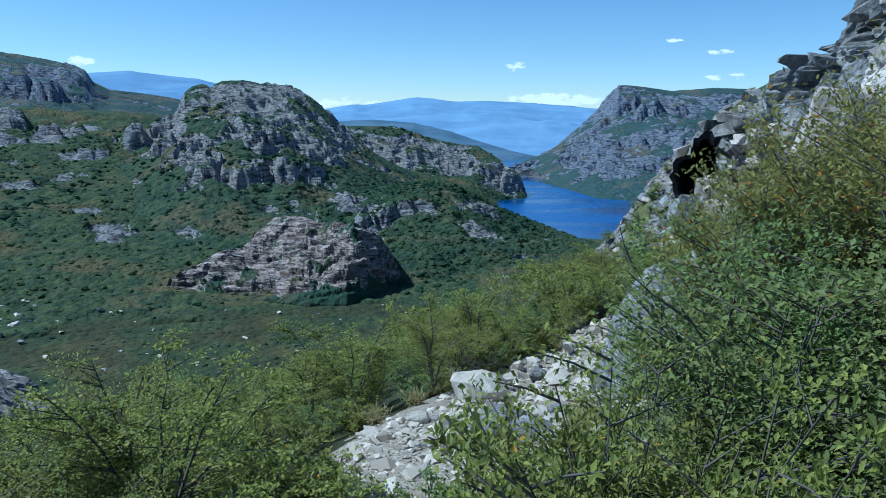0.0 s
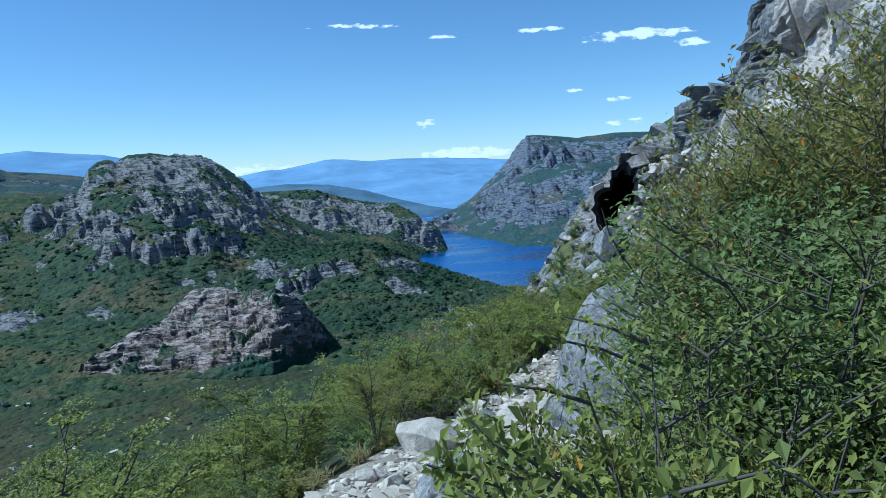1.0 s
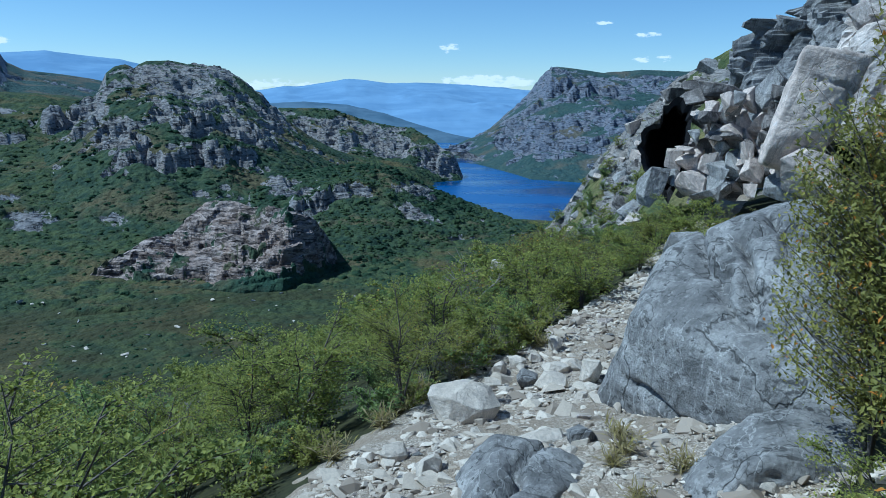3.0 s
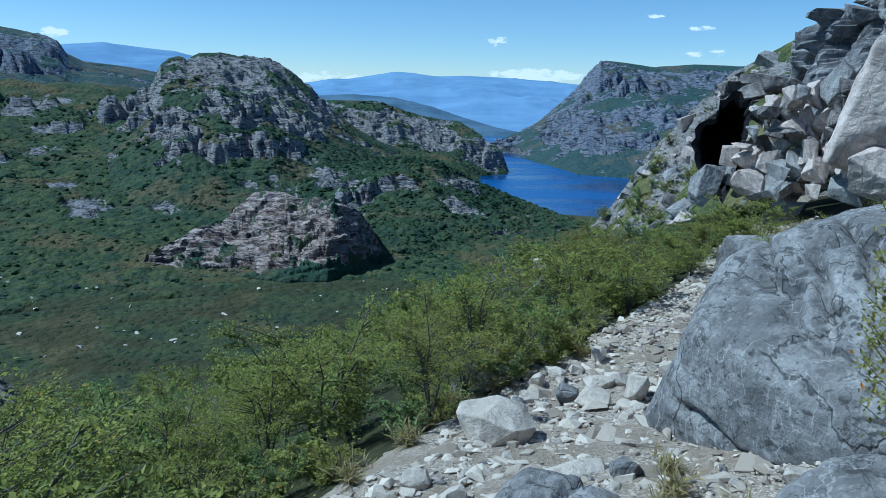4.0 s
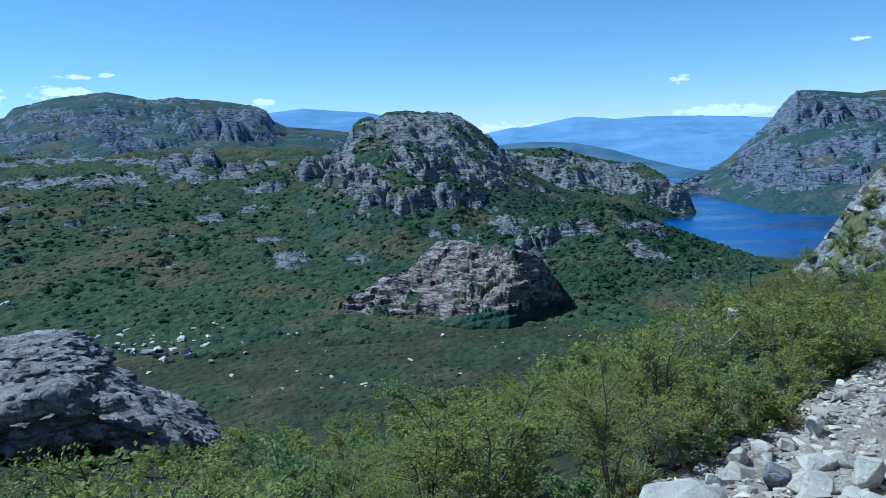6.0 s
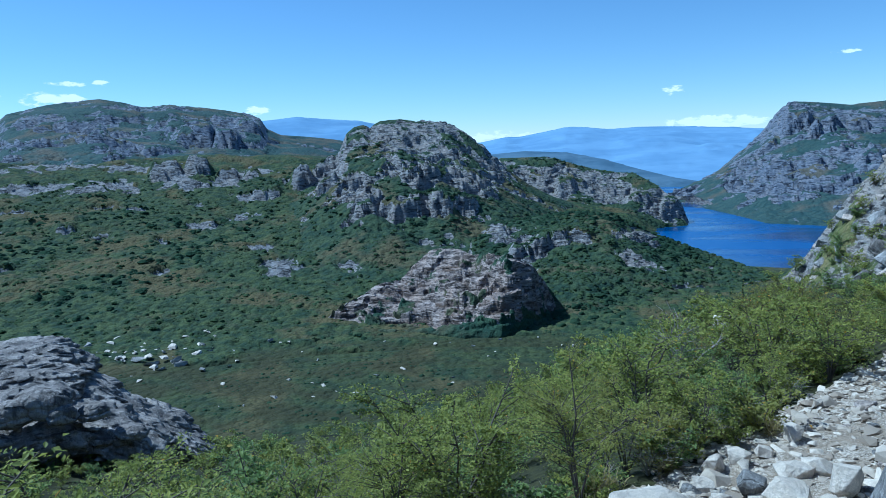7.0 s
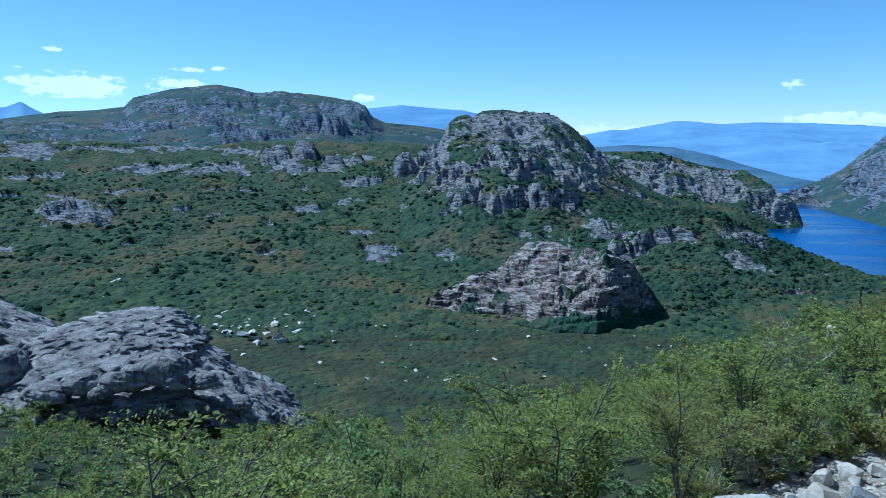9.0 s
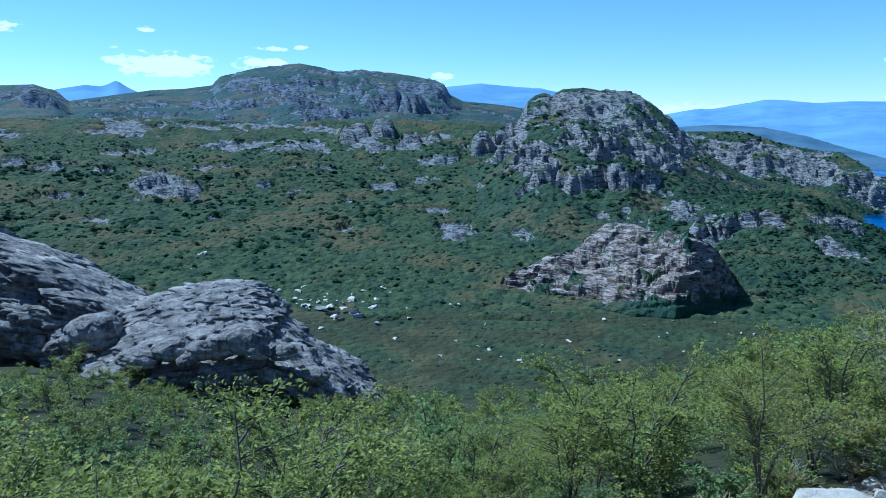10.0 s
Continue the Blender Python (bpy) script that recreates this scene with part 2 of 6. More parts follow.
def rock_material(name, light, dark, stain, size=1.0, lichen=0.3, streak=1.0, joints=0.25, lines=0.0, cracks=0.0):
    """Weathered rock: grain, blotches, dark streaks down the face and pale lichen."""
    n = Nodes(name)
    blotch = n.ramp(n.noise(0.9 / size, 6, 0.62), 0.36, 0.66)
    grain = n.noise(26 / size, 6, 0.7)
    veins = n.ramp(n.noise(3.2 / size, 8, 0.72, n.stretch(1, 1, 0.35)), 0.47, 0.62)
    colour = n.mix(blotch, dark, light)
    colour = n.mix(n.math("MULTIPLY", veins, 0.55 * streak), colour, stain)
    colour = n.mix(n.ramp(grain, 0.3, 0.75, 0.0, 0.5), colour, tuple(0.55 * c for c in dark))
    spots = n.ramp(n.noise(6.5 / size, 5, 0.7), 0.58, 0.70, 0, lichen)
    colour = n.mix(spots, colour, (0.62, 0.63, 0.60) if size < 4 else tuple(1.5 * c for c in light))
    if lines:
        slant = n.tilted((0.55, 0.25, 0.5), (0.30, 1.0, 1.9))
        bands = n.noise(3.4 / size, 7, 0.68, slant)
        colour = n.mix(n.ramp(bands, 0.50, 0.60, 0, 0.6 * lines), colour, tuple(0.55 * c for c in dark))
        colour = n.mix(n.ramp(bands, 0.44, 0.36, 0, 0.45 * lines), colour, tuple(min(1.25 * c, 0.8) for c in light))
        for scale, low, high, turn in ((4.5, 0.60, 0.66, (1.1, 0.5, 0.2)), (9.0, 0.61, 0.68, (0.5, 0.3, 0.6))):
            scratch = n.noise(scale / size, 4, 0.6, n.tilted(turn, (0.14, 1.0, 1.6)))
            colour = n.mix(n.ramp(scratch, low, high, 0.0, lines), colour, tuple(0.35 * c for c in dark))
    split = None
    if cracks:
        for scale, turn, wide, amount, tone in ((1.1, (0.3, 0.5, 0.2), 0.006, 0.75, tuple(0.18 * c for c in dark)), (2.6, (0.9, 0.2, 0.7), 0.007, 0.7, tuple(0.25 * c for c in dark)), (2.2, (0.2, 0.9, 0.4), 0.006, 0.5, tuple(min(1.3 * c, 0.8) for c in light))):
            gap = n.math("ABSOLUTE", n.math("SUBTRACT", n.noise(scale / size, 5, 0.5, n.tilted(turn, (1.0, 0.45, 0.3))), 0.5))
            line = n.ramp(gap, 0.0, wide, cracks * amount, 0.0)
            colour = n.mix(line, colour, tone)
            split = line if split is None else split
        flecks = n.noise(11 / size, 5, 0.7, n.tilted((0.5, 0.3, 0.2), (1.0, 1.0, 0.16)))
        colour = n.mix(n.ramp(flecks, 0.54, 0.68, 0, 0.55 * cracks), colour, tuple(0.5 * c for c in dark))
        colour = n.mix(n.ramp(flecks, 0.44, 0.34, 0, 0.35 * cracks), colour, tuple(min(1.25 * c, 0.8) for c in light))
    crack = n.ramp(n.voronoi(1.6 / size, "DISTANCE_TO_EDGE", n.stretch(1, 1, 0.6)), 0.0, 0.03)
    far = size > 4
    tall = n.math("ADD", n.math("MULTIPLY", n.noise(5 / size, 3 if far else 8, 0.68), 1.0), n.math("MULTIPLY", crack, joints))
    if split is not None:
        tall = n.math("SUBTRACT", tall, n.math("MULTIPLY", split, 0.22))
    normal = n.bump(tall, 0.8, 0.10 * size)
    if not far:
        normal = n.bump(grain, 0.35, 0.012 * size, normal)
    return n.finish(colour, 0.88, normal, 0.25)


def hill_material(name, scrub, grass, dry, rock_light, rock_dark, size=1.0, soil=False, rust=False):
    """Hillside: scrub, grass and dry patches, with bare rock where the attribute says."""
    n = Nodes(name)
    big = n.noise(0.018 / size, 6, 0.6)
    mid = n.noise(0.11 / size, 6, 0.65)
    tuft = n.noise(0.9 / size, 5, 0.7)
    green = n.mix(n.ramp(mid, 0.36, 0.64), scrub, grass)
    green = n.mix(n.ramp(big, 0.49, 0.62, 0, 0.8), green, dry)
    green = n.mix(n.ramp(tuft, 0.42, 0.66, 0.0, 0.6), green, tuple(c * 0.45 for c in scrub))
    fine = n.noise(0.20 / size, 8, 0.74, n.stretch(1, 1, 3.2))
    stone = n.mix(n.ramp(fine, 0.28, 0.68), rock_dark, rock_light)
    stone = n.mix(n.ramp(n.noise(0.07 / size, 5, 0.6), 0.40, 0.70, 0, 0.55), stone, tuple(c * s for c, s in zip(rock_light, (1.02, 0.90, 0.80))))
    edge = n.math("ADD", n.attr("rock"), n.math("MULTIPLY", n.math("SUBTRACT", n.noise(0.22 / size, 7, 0.7), 0.5), 1.5))
    mask = n.ramp(edge, 0.42, 0.58)
    seams = n.ramp(n.noise(0.13 / size, 9, 0.72, n.tilted((0.08, -0.12, 0.0), (0.7, 0.7, 3.4))), 0.52, 0.58, 0, 0.85)
    stone = n.mix(seams, stone, tuple(c * 0.38 for c in rock_dark))
    if rust:
        stone = n.mix(n.ramp(n.noise(0.05, 5, 0.65, n.tilted((0.4, 0.3, 0.5), (0.6, 1.0, 2.2))), 0.48, 0.62, 0, 0.75), stone, (0.17, 0.118, 0.088))
        beds = n.noise(0.16, 6, 0.62, n.tilted((0.55, 0.35, 0.4), (0.22, 1.0, 2.6)))
        stone = n.mix(n.ramp(beds, 0.52, 0.60, 0, 0.8), stone, tuple(c * 0.4 for c in rock_dark))
        stone = n.mix(n.ramp(beds, 0.44, 0.36, 0, 0.5), stone, tuple(min(1.0, c * 1.3) for c in rock_light))
    colour = n.mix(mask, green, stone)
    if soil:
        litter = n.noise(7, 6, 0.7)
        earth = n.mix(n.ramp(litter, 0.38, 0.66), (0.028, 0.029, 0.016), (0.058, 0.060, 0.025))
        colour = n.mix(n.attr("soil"), colour, earth)
    leafy = n.math("SUBTRACT", n.noise(0.24 / size, 2, 0.6), n.math("MULTIPLY", n.voronoi(0.21 / size), 0.7))
    bump_soft = n.bump(leafy, 1.0, 2.0 * size)
    bump_hard = n.bump(n.noise(0.20 / size, 4, 0.6, n.stretch(1, 1, 3.0)), 1.0, 3.0 * size)
    mixn = n.mix(mask, bump_soft, bump_hard)
    return n.finish(colour, 0.9, mixn, 0.15)


def leaf_material(name, young, old, turning, amount):
    """Small leaves, a little light passing through, with a few turned yellow or orange."""
    n = Nodes(name)
    geo = n.add("NewGeometry")
    rand = geo.outputs["Random Per Island"]
    colour = n.mix(rand, old, young)
    patch = n.noise(2.2, 3)
    colour = n.mix(n.ramp(patch, 0.35, 0.7, 0, 0.5), colour, old)
    own = n.add("ObjectInfo").outputs["Random"]
    colour = n.mix(n.math("MULTIPLY", own, 0.45), colour, old)
    colour = n.mix(n.ramp(own, 0.72, 1.0, 0, 0.35), colour, (0.30, 0.25, 0.07))
    other = n.math("FRACT", n.math("MULTIPLY", rand, 37.7))
    colour = n.mix(n.ramp(other, 1 - amount, 1 - amount * 0.8), colour, turning)
    main = n.add("BsdfPrincipled", Base_Color=colour, Roughness=0.55)
    main.inputs["Specular IOR Level"].default_value = 0.22
    back_light = n.add("BsdfTranslucent", Color=colour)
    both = n.add("MixShader", Fac=0.46)
    n.tree.links.new(main.outputs[0], both.inputs[1])
    n.tree.links.new(back_light.outputs[0], both.inputs[2])
    n.tree.links.new(both.outputs[0], n.out.inputs[0])
    return n.mat


def bark_material(name, light, dark):
    n = Nodes(name)
    f = n.noise(30, 5, 0.6, n.stretch(1, 1, 0.3))
    return n.finish(n.mix(f, dark, light), 0.85, n.bump(f, 0.5, 0.01))


def clump_material(name, light, dark):
    """Scrub seen from far away: leafy, mottled crowns."""
    n = Nodes(name)
    rand = n.add("NewGeometry").outputs["Random Per Island"]
    colour = n.mix(rand, dark, light)
    mottle = n.noise(2.6, 5, 0.75)
    colour = n.mix(n.ramp(mottle, 0.35, 0.65), tuple(c * 0.8 for c in dark), colour)
    main = n.add("BsdfDiffuse", Color=colour)
    through_leaves = n.add("BsdfTranslucent", Color=colour)
    both = n.add("MixShader", Fac=0.5)
    n.tree.links.new(main.outputs[0], both.inputs[1])
    n.tree.links.new(through_leaves.outputs[0], both.inputs[2])
    n.tree.links.new(both.outputs[0], n.out.inputs[0])
    return n.mat


def soil_material():
    """Slope under the shrubs: dark litter, dry grass and moss."""
    n = Nodes("slope_soil")
    a, b = n.noise(0.5, 6, 0.6), n.noise(9, 6, 0.7)
    colour = n.mix(n.ramp(a, 0.35, 0.65), (0.060, 0.062, 0.028), (0.105, 0.115, 0.035))
    colour = n.mix(n.ramp(b, 0.40, 0.72, 0, 0.8), colour, (0.035, 0.028, 0.018))
    far = n.noise(0.05, 5, 0.6)
    colour = n.mix(n.ramp(far, 0.50, 0.66, 0, 0.8), colour, (0.13, 0.105, 0.040))
    return n.finish(colour, 0.95, n.bump(b, 0.8, 0.05), 0.1)


def gravel_material():
    """Trail: pale crushed stone with grey-brown dust between."""
    n = Nodes("trail_gravel")
    chips = n.voronoi(60, out="Color")
    edges = n.voronoi(60, "DISTANCE_TO_EDGE")
    sep = n.add("SeparateColor", Color=chips)
    colour = n.mix(sep.outputs[0], (0.30, 0.25, 0.19), (0.76, 0.675, 0.57))
    colour = n.mix(n.ramp(edges, 0.0, 0.12, 0.6, 0), colour, (0.19, 0.165, 0.135))
    dust = n.noise(2.0, 6, 0.6)
    colour = n.mix(n.ramp(dust, 0.36, 0.60, 0.1, 0.7), colour, (0.31, 0.245, 0.175))
    tall = n.math("ADD", n.ramp(edges, 0, 0.2), sep.outputs[1])
    return n.finish(colour, 0.92, n.bump(tall, 0.7, 0.012, n.bump(n.noise(9, 6, 0.65), 0.8, 0.05)), 0.2)


def water_material():
    n = Nodes("lake_water")
    ripple = n.noise(0.22, 6, 0.6, n.stretch(1.0, 0.45, 1))
    wind = n.ramp(n.noise(0.006, 4, 0.6, n.stretch(0.5, 1.6, 1)), 0.42, 0.62)
    colour = n.mix(wind, (0.006, 0.040, 0.150), (0.016, 0.085, 0.27))
    return n.finish(colour, n.ramp(wind, 0, 1, 0.12, 0.3), n.bump(ripple, 0.35, 0.5), 0.28)


ROCK_GREY = rock_material("grey_rock", (0.50, 0.485, 0.465), (0.26, 0.255, 0.25), (0.11, 0.11, 0.12), 0.8, 0.35, 1.1, 0.03, 0.5, 0.8)
ROCK_BOULDER = rock_material("boulder_rock", (0.42, 0.41, 0.395), (0.205, 0.20, 0.196), (0.11, 0.11, 0.112), 0.65, 0.12, 0.8, 0.0, 0.9, 1.0)
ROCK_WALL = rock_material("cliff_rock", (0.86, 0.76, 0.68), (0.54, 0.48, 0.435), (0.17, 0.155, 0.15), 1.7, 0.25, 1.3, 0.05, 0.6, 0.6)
ROCK_PALE = rock_material("pale_stone", (0.85, 0.765, 0.655), (0.60, 0.53, 0.445), (0.38, 0.345, 0.305), 0.4, 0.2, 1.0, 0.0)
ROCK_WARM = rock_material("warm_block_rock", (0.88, 0.745, 0.645), (0.62, 0.525, 0.46), (0.22, 0.19, 0.18), 1.1, 0.3, 0.9, 0.03, 0.4, 0.5)
# near-black base colour that stands in for the hollow's deep shade
ROCK_SHADE_BLACK = rock_material("blackened_rock", (0.045, 0.045, 0.05), (0.02, 0.02, 0.023), (0.012, 0.012, 0.014), 1.0, 0.0)
ROCK_FAR = rock_material("outcrop_rock", (0.52, 0.47, 0.43), (0.205, 0.183, 0.172), (0.07, 0.07, 0.074), 2.2, 0.3, 1.5, 0.05, 0.85, 0.6)
# dark stained end of the cliff, the overhang's shade also put into its colour
ROCK_DARK_SHADE = rock_material("shaded_cliff_rock", (0.46, 0.445, 0.43), (0.20, 0.20, 0.205), (0.07, 0.07, 0.075), 1.2, 0.3, 1.4, 0.05, 0.7, 0.5)


def chip_material():
    """Stone chips: each of its own tone between brown-grey and pale."""
    n = Nodes("stone_chips")
    rand = n.add("NewGeometry").outputs["Random Per Island"]
    colour = n.mix(n.ramp(rand, 0.1, 1.35, soft=False), (0.28, 0.23, 0.175), (0.84, 0.755, 0.635))
    grain = n.noise(60, 5, 0.7)
    colour = n.mix(n.ramp(grain, 0.35, 0.7, 0, 0.4), colour, (0.25, 0.23, 0.21))
    return n.finish(colour, 0.9, n.bump(grain, 0.4, 0.004), 0.2)


CHIPS = chip_material()
SOIL = soil_material()
GRAVEL = gravel_material()
WATER = water_material()
LEAF_BEECH = leaf_material("beech_leaves", (0.54, 0.545, 0.115), (0.162, 0.196, 0.054), (0.60, 0.36, 0.06), 0.006)
LEAF_DARK = leaf_material("dark_leaves", (0.39, 0.48, 0.14), (0.125, 0.180, 0.068), (0.45, 0.36, 0.08), 0.008)
LEAF_HEATH = leaf_material("heath_leaves", (0.44, 0.41, 0.10), (0.18, 0.19, 0.058), (0.62, 0.27, 0.05), 0.03)
LEAF_STRAW = leaf_material("dry_grass", (0.52, 0.44, 0.24), (0.30, 0.25, 0.12), (0.40, 0.36, 0.12), 0.2)
LEAF_FLAME = leaf_material("turned_leaves", (0.72, 0.28, 0.03), (0.50, 0.15, 0.02), (0.75, 0.42, 0.05), 0.2)
BARK = bark_material("grey_bark", (0.16, 0.14, 0.12), (0.06, 0.05, 0.042))
BARK_DRY = bark_material("dead_wood", (0.36, 0.33, 0.30), (0.18, 0.16, 0.14))
CLUMP = clump_material("far_scrub", (0.138, 0.190, 0.092), (0.098, 0.148, 0.078))
CLUMP_DARK = clump_material("far_woods", (0.088, 0.142, 0.080), (0.062, 0.108, 0.068))
HILL = hill_material("hillside", (0.026, 0.050, 0.033), (0.062, 0.088, 0.042), (0.120, 0.100, 0.052), (0.33, 0.325, 0.33), (0.085, 0.088, 0.096))
DOME = hill_material("dome_rock", (0.026, 0.056, 0.040), (0.050, 0.086, 0.050), (0.11, 0.10, 0.056), (0.43, 0.365, 0.335), (0.12, 0.102, 0.096), 0.9, rust=True)
HILL_NEAR = hill_material("rocky_slope_ground", (0.055, 0.075, 0.030), (0.13, 0.14, 0.05), (0.20, 0.17, 0.075), (0.33, 0.315, 0.30), (0.12, 0.115, 0.112), 0.07)
# scrub and rock tinted blue: air haze put into the far mountains' colours
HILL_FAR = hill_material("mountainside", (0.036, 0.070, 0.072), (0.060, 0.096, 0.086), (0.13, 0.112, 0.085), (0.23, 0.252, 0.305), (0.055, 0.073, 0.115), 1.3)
VALLEY = hill_material("valley_floor", (0.028, 0.050, 0.029), (0.074, 0.097, 0.038), (0.118, 0.094, 0.043), (0.30, 0.30, 0.31), (0.075, 0.08, 0.088), 0.9, True)


# ---------------------------------------------------------------- the lie of the land
EYE = 1.6
LAKE_LEVEL, FLOOR_LEVEL = -97.0, -93.0
TRAIL = np.array([(0.2, -9, 1.5), (0.1, -3, 0.5), (0.15, -1, 0.17), (0.4, 1.2, -0.2), (0.75, 3.5, -0.6), (1.4, 5.7, -1.1), (2.55, 7.1, -1.06),
                  (3.75, 8.5, -0.94), (5.1, 10.5, -0.82), (7.0, 13, -0.7), (15, 25, -0.4)], float)
TRAIL_HALF = np.array([0.9, 0.9, 0.95, 1.0, 0.95, 0.85, 0.6, 0.45, 0.4, 0.35, 0.35])


def along_trail(x, y):
    """Signed distance from the trail's line (to its left positive), the line's height and its half width there."""
    best = np.full(np.shape(x), 1e9)
    side, level, half = np.zeros_like(best), np.zeros_like(best), np.zeros_like(best)
    for i in range(len(TRAIL) - 1):
        (ax, ay, az), (bx, by, bz) = TRAIL[i], TRAIL[i + 1]
        ux, uy = bx - ax, by - ay
        size = math.hypot(ux, uy)
        k = np.clip(((x - ax) * ux + (y - ay) * uy) / size**2, 0, 1)
        dx, dy = x - ax - k * ux, y - ay - k * uy
        d = np.hypot(dx, dy)
        s = np.sign(ux * (y - ay) - uy * (x - ax)) * d
        near = d < best
        best = np.where(near, d, best)
        side = np.where(near, s, side)
        level = np.where(near, az + k * (bz - az), level)
        half = np.where(near, TRAIL_HALF[i] + k * (TRAIL_HALF[i + 1] - TRAIL_HALF[i]), half)
    return side, level, half


def ground_height(x, y, rough=True):
    """The near slope, its brow, and the valley floor with the long rise behind it."""
    x, y = np.asarray(x, float), np.asarray(y, float)
    q, level, half = along_trail(x, y)
    left, right = np.maximum(q - half, 0), np.maximum(-q - half, 0)
    fall_b = radians(-20)
    down = np.maximum(x * math.sin(fall_b) + y * math.cos(fall_b), 0)
    calm = 1 - 0.26 * smooth(-26, -60, np.degrees(np.arctan2(x, y)))
    drop = calm * np.minimum(0.5 * left, 0.30 * down + 0.35 * np.minimum(left, 3.0))
    drop = drop + 0.62 * np.maximum(np.minimum(down, left * 2.2) - 34, 0) ** 1.03
    drop = drop + 1.1 * smooth(-20, -34, np.degrees(np.arctan2(x, y))) * smooth(4, 12, np.hypot(x, y)) * (1 - smooth(-80, -120, np.degrees(np.arctan2(x, y))))
    rise = 0.32 * np.minimum(right, 14) + 0.25 * np.maximum(right - 3, 0) * (right < 14)
    z = level - 0.13 * np.clip(q, -half, half) - drop + np.minimum(rise, 7)
    if rough:
        off = smooth(0.0, 1.5, left + right)
        z = z + 0.10 * off * fbm(x * 0.9, y * 0.9, seed=3) + 0.025 * fbm(x * 3.1, y * 3.1, seed=5)
    d, b = np.hypot(x, y), np.degrees(np.arctan2(x, y))
    z = np.maximum(z, FLOOR_LEVEL + 2.0 * fbm(x / 60, y / 60, seed=8))
    # the long rise on the far side of the valley
    foot = np.interp(b, [-75, -56, -40, -25, -10, 0, 6, 10], [420, 410, 395, 385, 380, 400, 600, 900])
    bench = FLOOR_LEVEL + (np.interp(b, [-75, -60, -45, -31, -22, -17, -12, 0, 8], [6, 2, -3, -7, -6, -20, -45, -70, -93]) - FLOOR_LEVEL) * np.clip((d - foot) / np.maximum(920 - foot, 50), 0, 1) ** 1.1
    rolling = smooth(0, 160, d - foot) * (7 * fbm(x / 95, y / 95, seed=21) + 2.2 * fbm(x / 22, y / 22, seed=22))
    far_side = np.where((b > -100) & (b < 9), bench + rolling, -1e3)
    z = np.where(d > 330, np.maximum(z, far_side), z)
    # the basin of the lake
    basin = np.maximum(smooth(3.5, 7.5, b) * smooth(560, 650, d), smooth(-6, -3, b) * smooth(1050, 1150, d))
    z = z - basin * np.maximum(z - (LAKE_LEVEL - 9), 0)
    return z


def polar_patch(bearings, distances):
    b, d = np.meshgrid(np.radians(bearings), distances, indexing="ij")
    return d * np.sin(b), d * np.cos(b)


def canopy(x, y, seed=0):
    """Rounded crowns of low scrub standing side by side, 0 to 1."""
    total = 0.0
    for size, amount, s in ((7.5, 0.62, seed), (4.3, 0.38, seed + 5)):
        u, v = x / size, y / size
        iu, iv = np.floor(u), np.floor(v)
        best = np.zeros(np.shape(x))
        for a in (-1, 0, 1):
            for b in (-1, 0, 1):
                cu, cv = iu + a, iv + b
                zero = np.zeros_like(cu)
                dist = (cu + lattice(cu, cv, zero, s) - u) ** 2 + (cv + lattice(cu, cv, zero, s + 1) - v) ** 2
                best = np.maximum(best, (0.55 + 0.45 * lattice(cu, cv, zero, s + 2)) * np.sqrt(np.maximum(1 - dist / 0.6, 0)))
        total = total + amount * best
    return total


def bare_places(text, b, el, x, y, seed, ragged=24.0):
    """Ragged places of bare rock, and how far they stand out as crags: bearing / angle / half width / half height in degrees / metres."""
    edge = 1.35 * fbm(x / ragged, y / ragged, octaves=5, seed=seed, gain=0.62)
    total, raised = np.zeros(np.shape(x)), np.zeros(np.shape(x))
    for b0, e0, w, h, tall in table(text):
        inside = 1 - np.hypot((b - b0) / w, (el - e0) / h) + edge
        total = np.maximum(total, smooth(0.0, 0.5, inside))
        raised = np.maximum(raised, 0.45 * tall * smooth(0.0, 0.7, 1 - np.hypot((b - b0) / w, (el - e0) / h) + 0.35 * edge))
    return total, raised


def strata(x, y, z, step, seed, dip=(0.10, 0.05)):
    """Short broken ledges along dipping beds: treads and steep risers, to be added to the height."""
    u = (z + dip[0] * x + dip[1] * y) / step + 1.5 * fbm(x / (7 * step), y / (7 * step), octaves=4, seed=seed)
    k = np.floor(u)
    f = u - k
    strong = 0.25 + 1.1 * vnoise(x / (4 * step) + 3.7 * k, y / (4 * step) - 2.3 * k, seed=seed + 7)
    return (smooth(0.74, 0.94, f) - f) * step * strong


